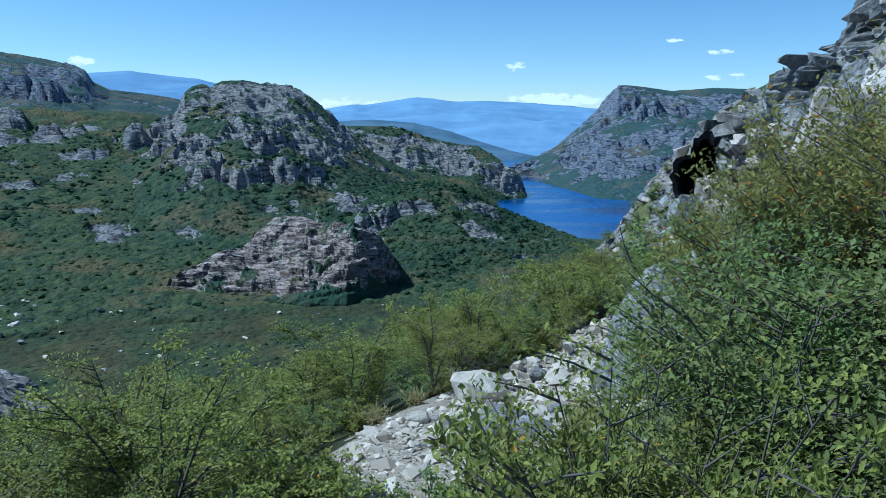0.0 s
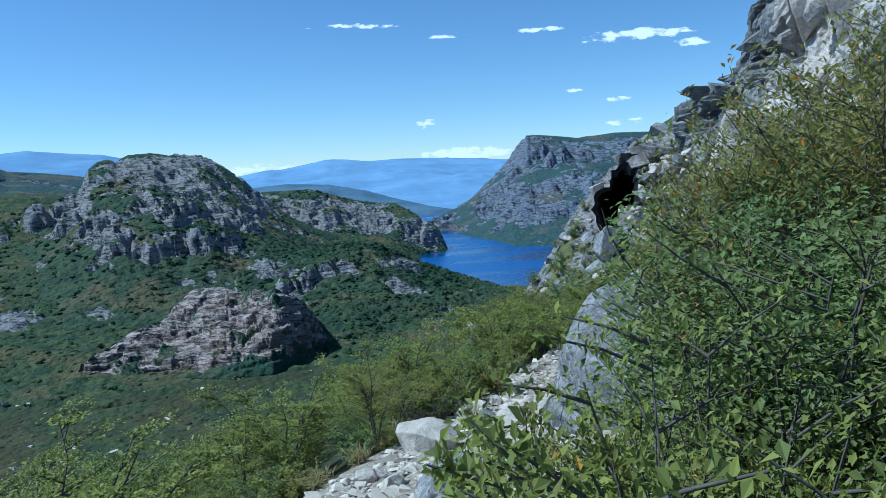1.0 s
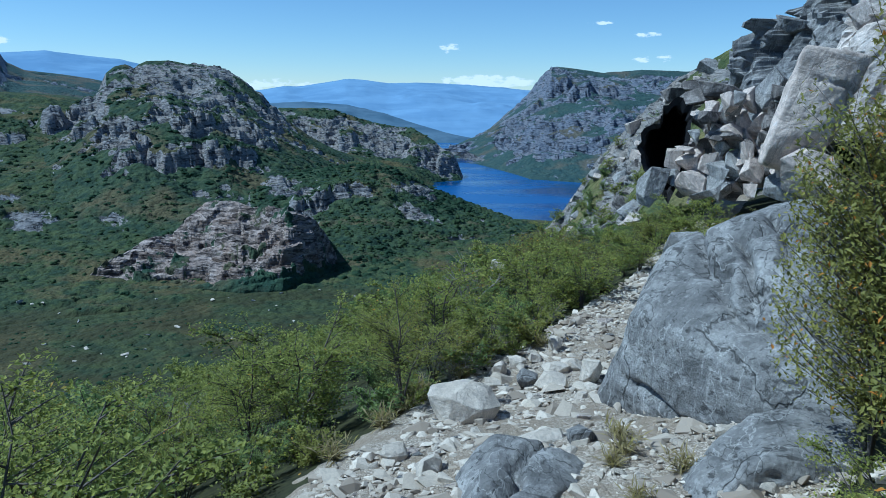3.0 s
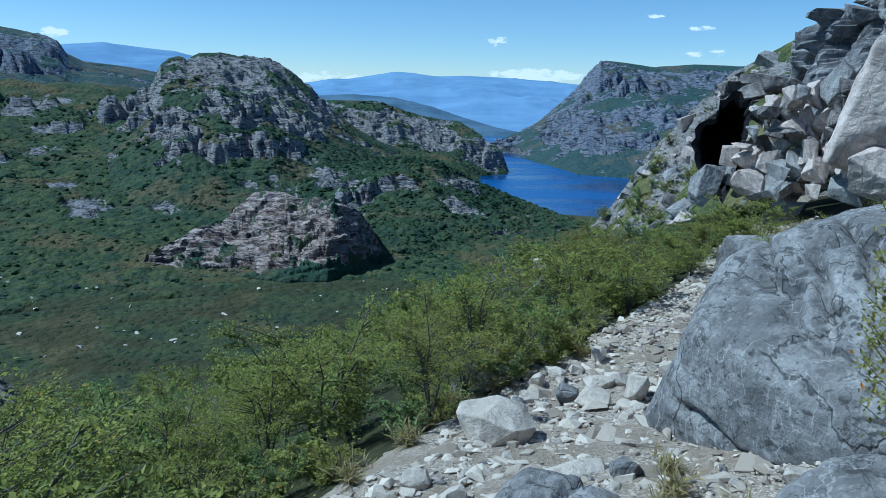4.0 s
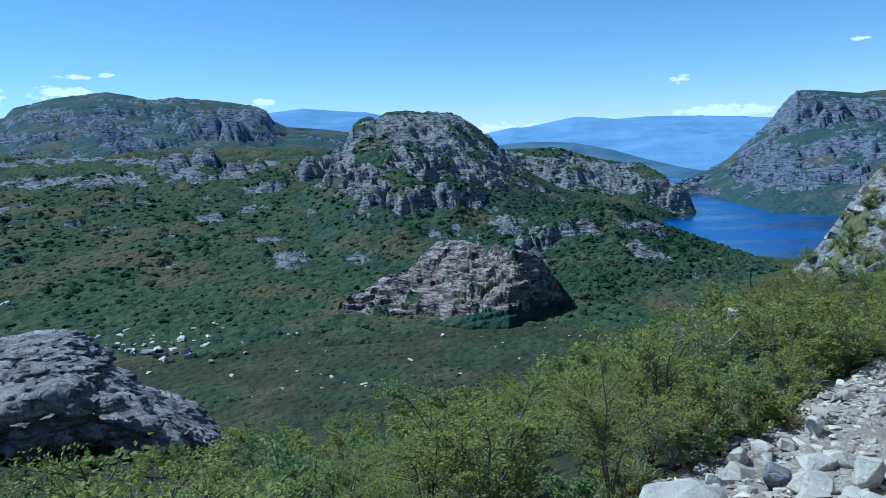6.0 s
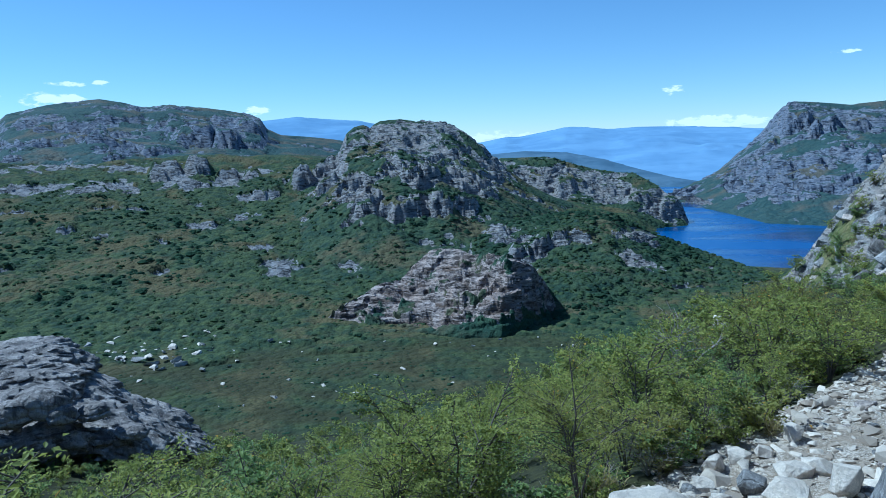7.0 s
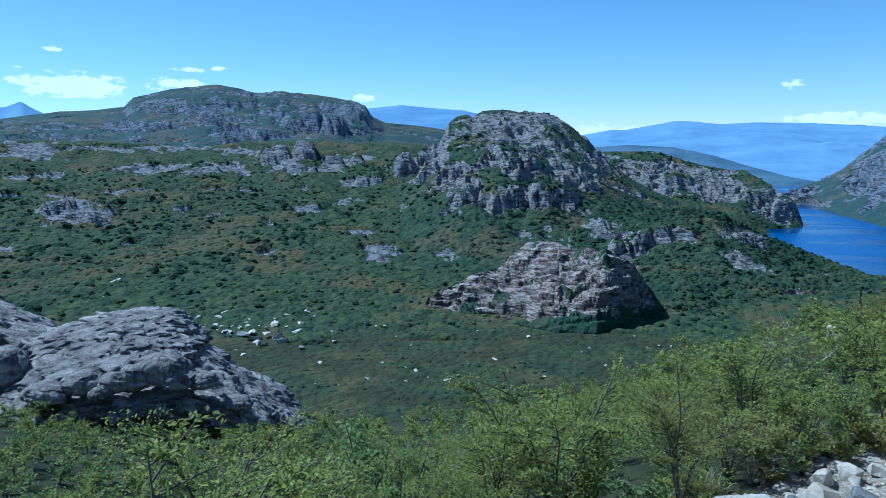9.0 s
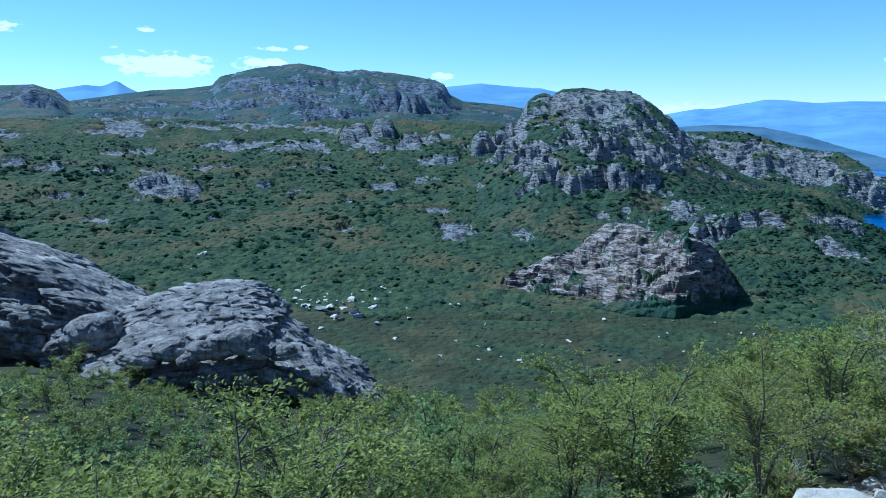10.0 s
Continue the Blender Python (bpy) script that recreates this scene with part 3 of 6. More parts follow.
def cliffs(text, b, dd, z, seed, share=0.55):
    """Cliffs cut into a slope: a steep broken face, level with the slope again some way behind. Bearing / angle of the middle / width / height in degrees / turn."""
    lift, face = np.zeros(z.shape), np.zeros(z.shape)
    for i, (b0, el, w, h, turn) in enumerate(table(text)):
        c = int(np.argmin(np.abs(b - b0)))
        angle = np.degrees(np.arctan2(z[c] - EYE, dd[c]))
        hits = np.nonzero(angle >= el - 0.5 * h)[0]
        d0 = float(dd[c][hits[0]] if len(hits) else dd[c][int(np.argmax(angle))])
        tall, metre = d0 * math.tan(radians(h)), d0 * math.tan(radians(1.0))
        t = (b - b0) * metre
        tall = share * tall
        k = t / (2.2 * tall) + i * 7.3
        buttress = vnoise(k, 0 * k, seed=seed + i) + 0.5 * np.abs(fbm(k * 2.3, 0 * k, octaves=3, seed=seed + i + 40))
        front = d0 + t * math.tan(radians(turn)) + tall * (1.3 * buttress - 0.7)
        side = np.abs(b - b0) / (0.5 * w) + 0.35 * fbm(k * 0.8, 0 * k, octaves=3, seed=seed + i + 80)
        reach = (1 - smooth(0.45, 1.05, side)) * (0.8 + 0.25 * vnoise(k * 1.3, 0 * k + 9, seed=seed + i))
        far = (dd - front[:, None]) / tall
        wave = 0.14 * fbm(t[:, None] / (0.35 * tall) + 0 * far, far * 2, octaves=3, seed=seed + i + 20)
        rise = 0.72 * smooth(0.0, 0.14, far + wave) + 0.28 * smooth(0.70, 0.84, far + 1.6 * wave)
        bump = tall * reach[:, None] * rise * (1 - smooth(0.9, 5.5, far))
        lift = np.maximum(lift, bump)
        face = np.maximum(face, reach[:, None] * smooth(-0.25, 0.0, far + wave) * (1 - smooth(0.6, 1.25, far + 2 * wave)))
    return lift, face


def table(text):
    """Groups of numbers, 'a/b' or 'a/b/c/d'."""
    return np.array([[float(v) for v in group.split("/")] for group in text.split()])


SURFACES = {}


def build_ground():
    fine = np.concatenate([np.arange(-180, -76, 4.0), np.arange(-76, 46, 0.45), np.arange(46, 180.1, 4.0)])
    dist = np.concatenate([[0.02], np.geomspace(0.4, 60, 120), np.geomspace(61.5, 330, 80), np.geomspace(334, 1000, 30), np.geomspace(1020, 4900, 30)])
    x, y = polar_patch(fine, dist)
    z = ground_height(x, y)
    d = np.hypot(x, y)
    hidden = smooth(341, 354, d) * (1 - smooth(975, 1000, d)) * ((fine > -74) & (fine < 11))[:, None]
    z = z - 5 * hidden
    rock = 0.3 * smooth(0.5, 0.75, fbm(x / 40, y / 40, seed=31)) * smooth(300, 430, d)
    verts = np.stack([x.ravel(), y.ravel(), z.ravel()], 1)
    ob = mesh_object("ground", verts, grid_faces(len(fine), len(dist))[:, ::-1], VALLEY, attrs={"rock": rock.ravel(), "soil": np.maximum(1 - smooth(35, 60, d), (0.3 + 0.6 * smooth(-0.15, 0.25, fbm(x / 26, y / 11, octaves=4, seed=48))) * smooth(120, 200, d) * (1 - smooth(338, 352, d))).ravel()})
    SURFACES["near"] = (fine, np.broadcast_to(dist, x.shape), z, rock)
    return tagged(ob, "green valley floor and scrub slopes with bare rock patches", "ground", kind="structure")


def build_far_slope():
    """The long scrub-covered rise across the valley."""
    b = np.arange(-75, 12.01, 0.15)
    dist = np.geomspace(332, 1004, 300)
    x, y = polar_patch(b, dist)
    d = np.hypot(x, y)
    z = ground_height(x, y) - 1.6 * (1 - smooth(332, 341, d))
    el = np.degrees(np.arctan2(z - EYE, d))
    banks, raised = bare_places("-47.1/-0.7/2.8/0.7/3 -45/-5.1/3.3/1.1/8 -40.6/-2.2/2.2/0.4/2 -35.5/-2.2/3.4/0.6/4 -29.4/-2.0/2.3/0.8/17 -27/-2.2/1.6/0.5/6 -37.1/-5.6/1.7/0.4/4 -23.3/-9.0/2.0/1.0/4 -24.4/-1.6/1.8/0.4/7 "
                                "-25/-3.4/1.7/0.4/5 -28.5/-5.4/1.2/0.3/3 -20.6/-2.7/1.8/1.0/15 -52/-3.2/1.6/0.4/4 -50/-7.2/1.0/0.3/3 -32/-8.4/0.7/0.3/3 -43/-8.9/1.2/0.3/3 -55/-1.0/2/0.4/4 -31.5/-6.4/0.6/0.3/3 "
                                "-50/0.2/4/0.4/3 -44/-0.6/4/0.4/3 -38/-0.5/4/0.4/3 -33/-1.0/3/0.4/3 -47/-2.4/3/0.3/2 -41/-3.6/2/0.3/2 -52/-5.4/2/0.3/2 -35/-3.6/1/0.25/2 -29/-3.8/1/0.25/2 -26/-4.8/1.2/0.3/2 -23/-5.4/0.9/0.25/2 -24.5/-7.2/1.2/0.3/2 -48/-9.6/1/0.25/2", b[:, None], el, x, y, 33, 15.0)
    stones = smooth(0.45, 0.7, fbm(x / 40, y / 40, seed=31)) * 0.45 * smooth(380, 430, d)
    rock = np.clip(0.8 * banks + stones, 0, 1)
    shrubs = smooth(352, 385, d) * (0.6 + 0.4 * smooth(-0.2, 0.3, fbm(x / 70, y / 70, octaves=3, seed=44)))
    belt = (1 - smooth(352, 385, d)) * smooth(0.05, 0.3, fbm(x / 28, y / 12, octaves=4, seed=46))
    lift, face = cliffs("-30.9/-1.2/2.5/1.5/12 -28.7/-1.3/2.2/1.4/10 -26.6/-1.7/1.8/0.8/0 -25.0/-1.8/1.8/0.8/5 -24.0/-3.3/2.2/0.9/20 -21.2/-2.7/2.4/1.3/15 -37.9/-5.0/1.7/0.5/0 -36.2/-5.7/1.3/0.4/0 -45.6/-4.9/3.4/0.9/10 -43.2/-5.2/2.4/0.9/20 "
                        "-40.5/-2.0/3.2/0.5/0 -36.4/-2.3/3.4/0.6/0 -54.5/-2.9/1.8/0.6/0 -22.9/-9.2/1.4/0.4/0 -28.4/-5.6/1.3/0.35/0 -31.4/-6.5/0.8/0.3/0 -49/-3.6/1.8/0.4/10 -33.2/-3.9/1.6/0.4/0 -41.6/-7.4/1.2/0.35/0", b, d, z, 300, 0.85)
    z = z + raised + lift
    banks = np.maximum(banks, face)
    rock = np.maximum(rock, face)
    z = z + banks * (strata(x, y, z, 6.0, 38) + 0.8 * strata(x, y, z, 2.6, 39) + 0.8 * fbm(x / 9, y / 9, seed=37)) + canopy(x, y, 40) * (3.6 * shrubs + 2.4 * belt) * (1 - smooth(0.3, 0.6, rock))
    ob = mesh_object("hillside", np.stack([x.ravel(), y.ravel(), z.ravel()], 1), grid_faces(len(b), len(dist))[:, ::-1], VALLEY, attrs={"rock": rock.ravel(), "soil": (0.7 * (1 - smooth(345, 362, d)) * (1 - belt)).ravel()})
    SURFACES["far"] = (b, np.broadcast_to(dist, x.shape), z, rock)
    return tagged(ob, "long green hillside thick with low scrub", "hillside", kind="structure")


GROUND = build_ground()
build_far_slope()


LANDFORMS = {}


def landform(name, crest, crest_d, foot_d, foot_z, label, category, mat=None, power=1.0, step_b=0.12, rows=150, jag=3.0, scale=40.0, ledges=0.0,
             bare=0.0, bare_scale=60.0, back=0.55, behind=120.0, seed=0, steep=0.9, kind="", blend=0.0, sink=2.0, blocks=0.0, chunky=1.0, top_bare=0.0, crest_rough=0.15, scrubby=0.0, places="", fringe=0.0, cut="", cut_share=0.55):
    """A hill whose skyline follows crest (bearing / angle above level), rising from foot_d to crest_d and falling away behind."""
    crest = table(crest)
    b = np.arange(crest[0, 0], crest[-1, 0] + step_b / 2, step_b)
    fd = np.interp(b, *np.array(foot_d, float).T) if not np.isscalar(foot_d) else np.full(len(b), float(foot_d))
    cd = np.interp(b, *np.array(crest_d, float).T) if not np.isscalar(crest_d) else np.full(len(b), float(crest_d))
    el = np.interp(b, crest[:, 0], crest[:, 1])
    top = EYE + cd * np.tan(np.radians(el))
    k = np.concatenate([np.linspace(-0.06, 1.0, rows), 1 + np.linspace(0, 1, 14)[1:]])
    dd = np.where(k[None] <= 1, fd[:, None] + (cd - fd)[:, None] * k[None], cd[:, None] + (k[None] - 1) * behind)
    t = np.clip(k[None], 0, 1)
    grounded = foot_z is None
    if grounded:
        foot_z = (ground_height(fd * np.sin(np.radians(b)), fd * np.cos(np.radians(b)), False) - sink)[:, None]
    if blend:
        wide = np.interp(b[:, None] + np.linspace(-blend, blend, 41)[None], b, top).mean(1)
        mixed = smooth(0.45, 0.95, t)
        top = wide[:, None] * (1 - mixed) + top[:, None] * mixed
    else:
        top = top[:, None] + 0 * t
    wob = fbm(b[:, None] * cd.mean() / 57 / (3 * scale), dd / (3 * scale), octaves=3, seed=seed + 50) * 0.16 * np.sin(math.pi * t)
    prof = np.clip(t + wob, 0, 1) ** power
    x, y = dd * np.sin(np.radians(b))[:, None], dd * np.cos(np.radians(b))[:, None]
    z = foot_z + (top - foot_z) * prof - np.where(k[None] > 1, (dd - cd[:, None]) * back, 0) 
    if grounded:
        z = np.where(k[None] <= 0, np.minimum(z, ground_height(x, y, False) - sink - 1), z)
    else:
        z = z - np.where(k[None] < 0, 4, 0)
    inner = (np.sin(math.pi * np.clip(t, 0, 1)) ** 0.5 * (1 - crest_rough) + crest_rough) * smooth(0.0, 0.14, t)
    rough = fbm(x / scale, y / scale, octaves=6, seed=seed)
    bareness = fbm(x / bare_scale, y / bare_scale * 1.3, octaves=4, seed=seed + 9)
    bare_mask = smooth(-0.12, 0.22, bareness + bare + top_bare * smooth(0.55, 0.95, t))
    if places:
        shown, raised = bare_places(places, b[:, None], np.degrees(np.arctan2(z - EYE, dd)), x, y, seed + 77, scale * 0.6)
        bare_mask = np.maximum(bare_mask, shown)
        z = z + raised
    if cut:
        lift, face = cliffs(cut, b, dd, z, seed + 300, cut_share)
        z = z + lift
        bare_mask = np.maximum(bare_mask * (1 - 0.6 * smooth(2.0, 6.0, lift)), face)
    z = z + inner * jag * rough * (0.5 + 0.8 * bare_mask)
    if ledges:
        warp = z / ledges + 2.4 * fbm(x / (1.5 * scale), y / (1.5 * scale), octaves=4, seed=seed + 4)
        frac = warp - np.floor(warp)
        stair = smooth(0.76, 0.90, frac) - frac
        z = z + stair * ledges * 0.6 * bare_mask * inner
        z = z + inner * bare_mask * (strata(x, y, z, 0.36 * ledges, seed + 14) + 0.9 * strata(x, y, z, 0.16 * ledges, seed + 15, (-0.08, 0.1)))
    if blocks:
        for size, amount in ((blocks, 0.42), (blocks * 0.37, 0.20)):
            tilt = z + 0.35 * x - 0.2 * y
            value, margin = cells(x / size, y / size, tilt / size * 1.7, seed + 60)
            z = z + inner * bare_mask * (value - 0.5 - 0.3 * (1 - smooth(0, 0.16, margin))) * size * amount * chunky
    z = z + 0.25 * jag * bare_mask * np.abs(fbm(x / (0.2 * scale), y / (0.2 * scale), octaves=3, seed=seed + 6))
    if scrubby:
        z = z + scrubby * canopy(x, y, seed + 90) * (1 - bare_mask) * inner
    gz = np.gradient(z, axis=1) / np.maximum(np.gradient(dd, axis=1), 0.01)
    gb = np.gradient(z, axis=0) / np.maximum(np.radians(step_b) * dd, 0.01)
    slope = np.hypot(gz, gb)
    rock = np.clip(0.75 * bare_mask * (0.55 + 0.45 * smooth(0.2, 0.7, slope)) + 0.9 * smooth(steep, steep + 0.5, slope), 0, 1)
    if bare >= 1:
        rock[:] = np.clip(0.80 + (0.75 if fringe else 0.3) * bareness, 0, 1)
        if fringe:
            side = (b - b[0])[:, None] / fringe
            rock = rock - 0.9 * (1 - smooth(0.0, 0.30, t + 0.25 * bareness)) - 0.7 * (1 - smooth(0.2, 1.2, side + bareness))
            rock = np.clip(rock, 0, 1)
            z = z + 1.7 * canopy(x, y, seed + 90) * (1 - smooth(0.3, 0.6, rock))
    ob, grid = None, np.stack([x, y, z], 2)
    for piece, cols in ((name, slice(0, rows)), ("back_slope", slice(rows - 1, len(k)))):
        verts = grid[:, cols].reshape(-1, 3)
        made = mesh_object(piece, verts, grid_faces(len(b), len(verts) // len(b))[:, ::-1], mat or HILL, ob, attrs={"rock": rock[:, cols].ravel()})
        ob = ob or made
    LANDFORMS[name] = (b, dd, z, rock)
    return tagged(ob, label, category, kind=kind)


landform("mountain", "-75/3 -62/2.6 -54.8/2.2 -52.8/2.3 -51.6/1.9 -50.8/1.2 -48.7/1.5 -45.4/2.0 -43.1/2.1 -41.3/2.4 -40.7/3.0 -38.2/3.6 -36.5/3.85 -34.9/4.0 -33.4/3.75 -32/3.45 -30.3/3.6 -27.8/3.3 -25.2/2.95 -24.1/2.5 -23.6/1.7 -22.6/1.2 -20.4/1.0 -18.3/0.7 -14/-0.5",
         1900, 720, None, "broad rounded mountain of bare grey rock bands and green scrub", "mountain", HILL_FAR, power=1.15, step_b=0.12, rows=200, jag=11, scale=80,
         ledges=26, bare=-0.24, bare_scale=60, cut_share=0.95, behind=400, seed=100, steep=0.75, crest_rough=0.2,
         places="-32.5/3.4/3.5/0.3/0 -35.8/2.1/3.5/0.35/8 -28.3/1.6/3/0.6/8 -26.5/2.3/1.6/0.5/6 -52.8/1.5/2.4/0.5/8 -47.2/-0.4/2.6/0.8/4 -41/0.9/4.5/0.3/7 -33/0.6/4.5/0.4/8 -26/0.6/3/0.3/7 -46.5/0.9/2.8/0.3/6 -25/2.2/2/0.8/7 -58/1.2/3/0.4/8 -39/2.6/2/0.4/10 -34.5/1.4/3/0.4/6",
         cut="-36.5/2.3/2.3/0.5/0 -33.9/2.6/3.8/0.5/0 -35.3/1.4/3.9/0.6/5 -28.6/1.3/3.2/1.1/10 -26.4/1.2/2.4/1.3/15 -31.5/0.4/2.8/0.6/10 -34.2/-0.1/2.9/0.7/10 -24.9/2.2/2.0/1.0/25 -30.6/2.4/2.2/0.3/0 -52.4/1.4/3.4/0.6/0 -46.8/0.5/2.8/0.35/0 -42/1.3/2.6/0.3/0 -38.6/1.9/2/0.35/0 -44/0.2/3/0.3/0")
landform("hill", "-27/-3.4 -23/-2.6 -20.6/-1.6 -18.6/-0.9 -18.1/0.2 -17.7/1.1 -17.1/1.6 -16.4/1.8 -15.8/1.6 -15/2.0 -13.4/2.1 -12/2.0 -10.6/1.95 -9.7/1.75 -8.9/1.2 -8.2/0.7 -7.2/0.0 -6.5/-0.8 -4.9/-2.3 -3.7/-3.2 -2/-4.1 0/-4.9 3/-5.6 6/-7",
         850, [(-27, 500), (-20, 440), (-8, 450), (6, 560)], None, "rocky hill with grey cliff bands and green scrub", "hill", HILL, power=0.95, step_b=0.08, rows=260, jag=7, scale=42,
         ledges=18, bare=-0.46, bare_scale=38, behind=150, seed=200, steep=1.1, blend=5.0, top_bare=0.40, crest_rough=0.25, scrubby=3.2,
         places="-16.7/-3.6/2.0/2.6/7 -12.5/-2.3/2.0/1.0/8 -10.9/-4.8/3.4/0.9/7 -12.3/0.6/4.6/1.2/0 -9.6/-0.8/2.6/1.2/4 -6.5/-1.9/2.2/1.5/4 -14.2/-1.2/1.3/0.5/3 -19.3/-1.6/2.0/1.6/8 -7.2/-3.6/1.6/0.8/4 -8.5/-2.6/2.2/0.7/3",
         cut="-19.3/-1.0/3.2/1.5/15 -19.4/-2.5/2.5/1.3/25 -12.9/-2.1/2.3/1.5/0 -11.2/-2.3/1.5/1.4/25 -13.3/-4.9/3.0/1.3/12 -10.6/-4.8/1.8/1.6/10 -8.7/-4.6/2.4/1.4/30 -6.7/-3.6/1.7/0.8/20 -7.9/-2.7/1.7/0.6/20 -9.4/-1.7/1.6/0.6/10 -10.8/0.2/2.0/0.6/0 -5.8/-2.2/2.0/0.8/25 -16.6/-4.2/2.6/1.6/-10")
landform("spur", "-9.8/-9.8 -9/-8.2 -8.2/-6.8 -5.3/-6.0 -2/-5.6 0/-5.4 2.5/-5.6 4.7/-6.6 6.8/-7.6 10.5/-8.8 12.2/-9.4 14/-9.9",
         [(-9, 570), (0, 600), (6, 600), (14, 560)], [(-9, 400), (0, 395), (6, 430), (14, 520)], FLOOR_LEVEL + 1, "long wooded spur with dark cliffs below its edge", "hill", HILL,
         power=0.9, step_b=0.1, rows=170, jag=3.5, scale=30, ledges=12, bare=-0.42, bare_scale=40, behind=160, back=0.2, seed=300, steep=1.2, scrubby=4.0,
         places="-6.4/-6.7/2.0/0.8/6 -5.9/-7.6/1.5/0.5/5 -3.8/-8.0/1.6/0.8/4 4.2/-7.4/1.9/0.5/6",
         cut="-6.3/-6.5/2.6/0.8/0 -5.6/-7.7/2.5/0.8/0 -4.4/-8.4/1.9/1.8/35 -3.0/-7.8/2.0/1.8/25 -1.4/-7.6/2.2/1.6/15 0.3/-7.5/1.9/1.1/10 3.0/-7.0/1.5/0.7/15 4.4/-7.4/1.9/0.8/20 5.6/-7.9/1.4/0.6/20")
landform("headland", "-6.5/-1.6 -5.9/-1.1 -2.2/-1.1 0/-1.8 2.1/-2.3 4.2/-2.5 5.8/-3.4 7.1/-4.4 7.8/-5.2 8.25/-6.3 8.5/-7",
         [(-6, 1010), (4, 980), (8.3, 905)], [(-6, 800), (4, 820), (8.3, 870)], LAKE_LEVEL - 2, "rocky headland running down into the lake", "hill", HILL, power=0.8, step_b=0.07,
         rows=140, jag=5, scale=34, ledges=14, bare=0.05, bare_scale=36, behind=180, seed=400, steep=0.9, scrubby=3.0, places="6.2/-5.4/1.8/0.6/8 1/-2.7/2.2/0.5/4 3.6/-4.0/1.4/0.6/6 -2/-2.2/1.4/0.4/4",
         cut="-0.9/-3.3/2.2/1.5/20 6.9/-5.3/1.8/1.5/25 4.7/-4.4/1.4/0.8/20 2.4/-3.4/1.6/0.6/10")
landform("rock_dome", "-20.4/-13.9 -19.8/-13.0 -18.7/-12.1 -17.2/-11.5 -15.8/-10.6 -13.9/-10.3 -12.9/-9.2 -11.5/-8.1 -10.7/-7.9 -9.2/-8.1 -8.1/-8.5 -6.9/-8.4 -4.8/-8.9 -3.4/-9.6 -2.6/-10.6 -1.9/-12.0 -1.5/-13.2 -1.2/-14.4",
         [(-20, 394), (-12, 432), (-8, 412), (-5.5, 386), (-3.6, 389), (-2, 406)], [(-20.2, 390), (-18, 377), (-15, 366), (-12, 362), (-9, 351), (-6, 350), (-4.4, 360), (-3, 374), (-1.2, 400)], FLOOR_LEVEL - 1, "bare rounded dome of layered grey and rusty rock", "rock dome", DOME,
         power=0.72, step_b=0.05, rows=170, jag=3.5, scale=24, ledges=9.0, bare=1.0, bare_scale=9, behind=90, back=0.22, seed=500, blend=0.8, fringe=1.6,
         cut="-12.7/-10.3/2.2/0.5/-10 -5.6/-9.7/2.6/0.6/10 -9.6/-9.4/2.0/0.4/0 -8.4/-11.4/2.2/0.5/15 -6.9/-13/2.8/0.8/25 -18.6/-12.7/2.2/0.5/-10 -14.5/-11.5/2.4/0.35/-10 -11.2/-12.3/2.6/0.35/0")
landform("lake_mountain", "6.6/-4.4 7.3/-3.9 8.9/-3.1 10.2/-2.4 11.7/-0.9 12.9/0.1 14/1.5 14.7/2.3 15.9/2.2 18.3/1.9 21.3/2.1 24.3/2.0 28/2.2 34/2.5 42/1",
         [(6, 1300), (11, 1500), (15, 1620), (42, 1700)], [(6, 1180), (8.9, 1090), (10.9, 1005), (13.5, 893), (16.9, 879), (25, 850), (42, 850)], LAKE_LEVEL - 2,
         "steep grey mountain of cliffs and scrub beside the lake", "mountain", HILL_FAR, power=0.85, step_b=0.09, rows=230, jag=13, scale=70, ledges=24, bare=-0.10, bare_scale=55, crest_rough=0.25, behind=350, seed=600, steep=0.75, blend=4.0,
         places="14.8/0.9/1.6/1.2/10 18.6/0.7/3/0.9/10 22.5/0.8/2/0.6/8 13.2/-2.2/2.2/0.9/6 16.8/-1.8/2.6/0.7/6 19.8/-1.9/1.4/1.4/8 13.6/-4.0/2.4/0.9/5 17.8/-3.6/2.6/0.9/5 11.6/-3.2/1.4/0.7/5",
         cut="19.8/-1.8/2.5/1.8/-10 15.3/0.9/1.7/1.7/20 17.0/0.7/1.7/1.6/15 13.4/-0.6/1.4/1.2/20 18.9/0.9/1.8/0.9/10 14.6/-2.0/2.6/0.5/0 17.2/-2.2/2.4/0.5/0 13.2/-3.6/1.8/0.6/0 16.0/-4.4/2.0/0.6/0 18.2/-5.0/1.4/0.7/0 21.6/0.9/2.2/0.7/0 12.2/-4.8/1.6/0.5/0 15.4/-3.2/2.2/0.4/0 19.4/-3.9/2/0.5/0")


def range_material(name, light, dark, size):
    """A far range, its blue haze and softened slopes put into the base colours."""
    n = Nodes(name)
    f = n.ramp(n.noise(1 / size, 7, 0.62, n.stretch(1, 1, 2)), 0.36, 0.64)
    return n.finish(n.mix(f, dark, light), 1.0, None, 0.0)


# air haze painted as base colour, paler and bluer for the farther range
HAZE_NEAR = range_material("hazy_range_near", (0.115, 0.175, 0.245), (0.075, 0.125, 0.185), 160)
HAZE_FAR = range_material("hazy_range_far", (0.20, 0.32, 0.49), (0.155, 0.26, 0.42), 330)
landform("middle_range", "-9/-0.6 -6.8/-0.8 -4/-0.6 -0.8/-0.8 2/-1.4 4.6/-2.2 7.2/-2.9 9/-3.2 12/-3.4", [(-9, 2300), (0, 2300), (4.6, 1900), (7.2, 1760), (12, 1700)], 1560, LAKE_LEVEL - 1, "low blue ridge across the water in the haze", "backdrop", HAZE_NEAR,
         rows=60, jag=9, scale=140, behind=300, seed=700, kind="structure")
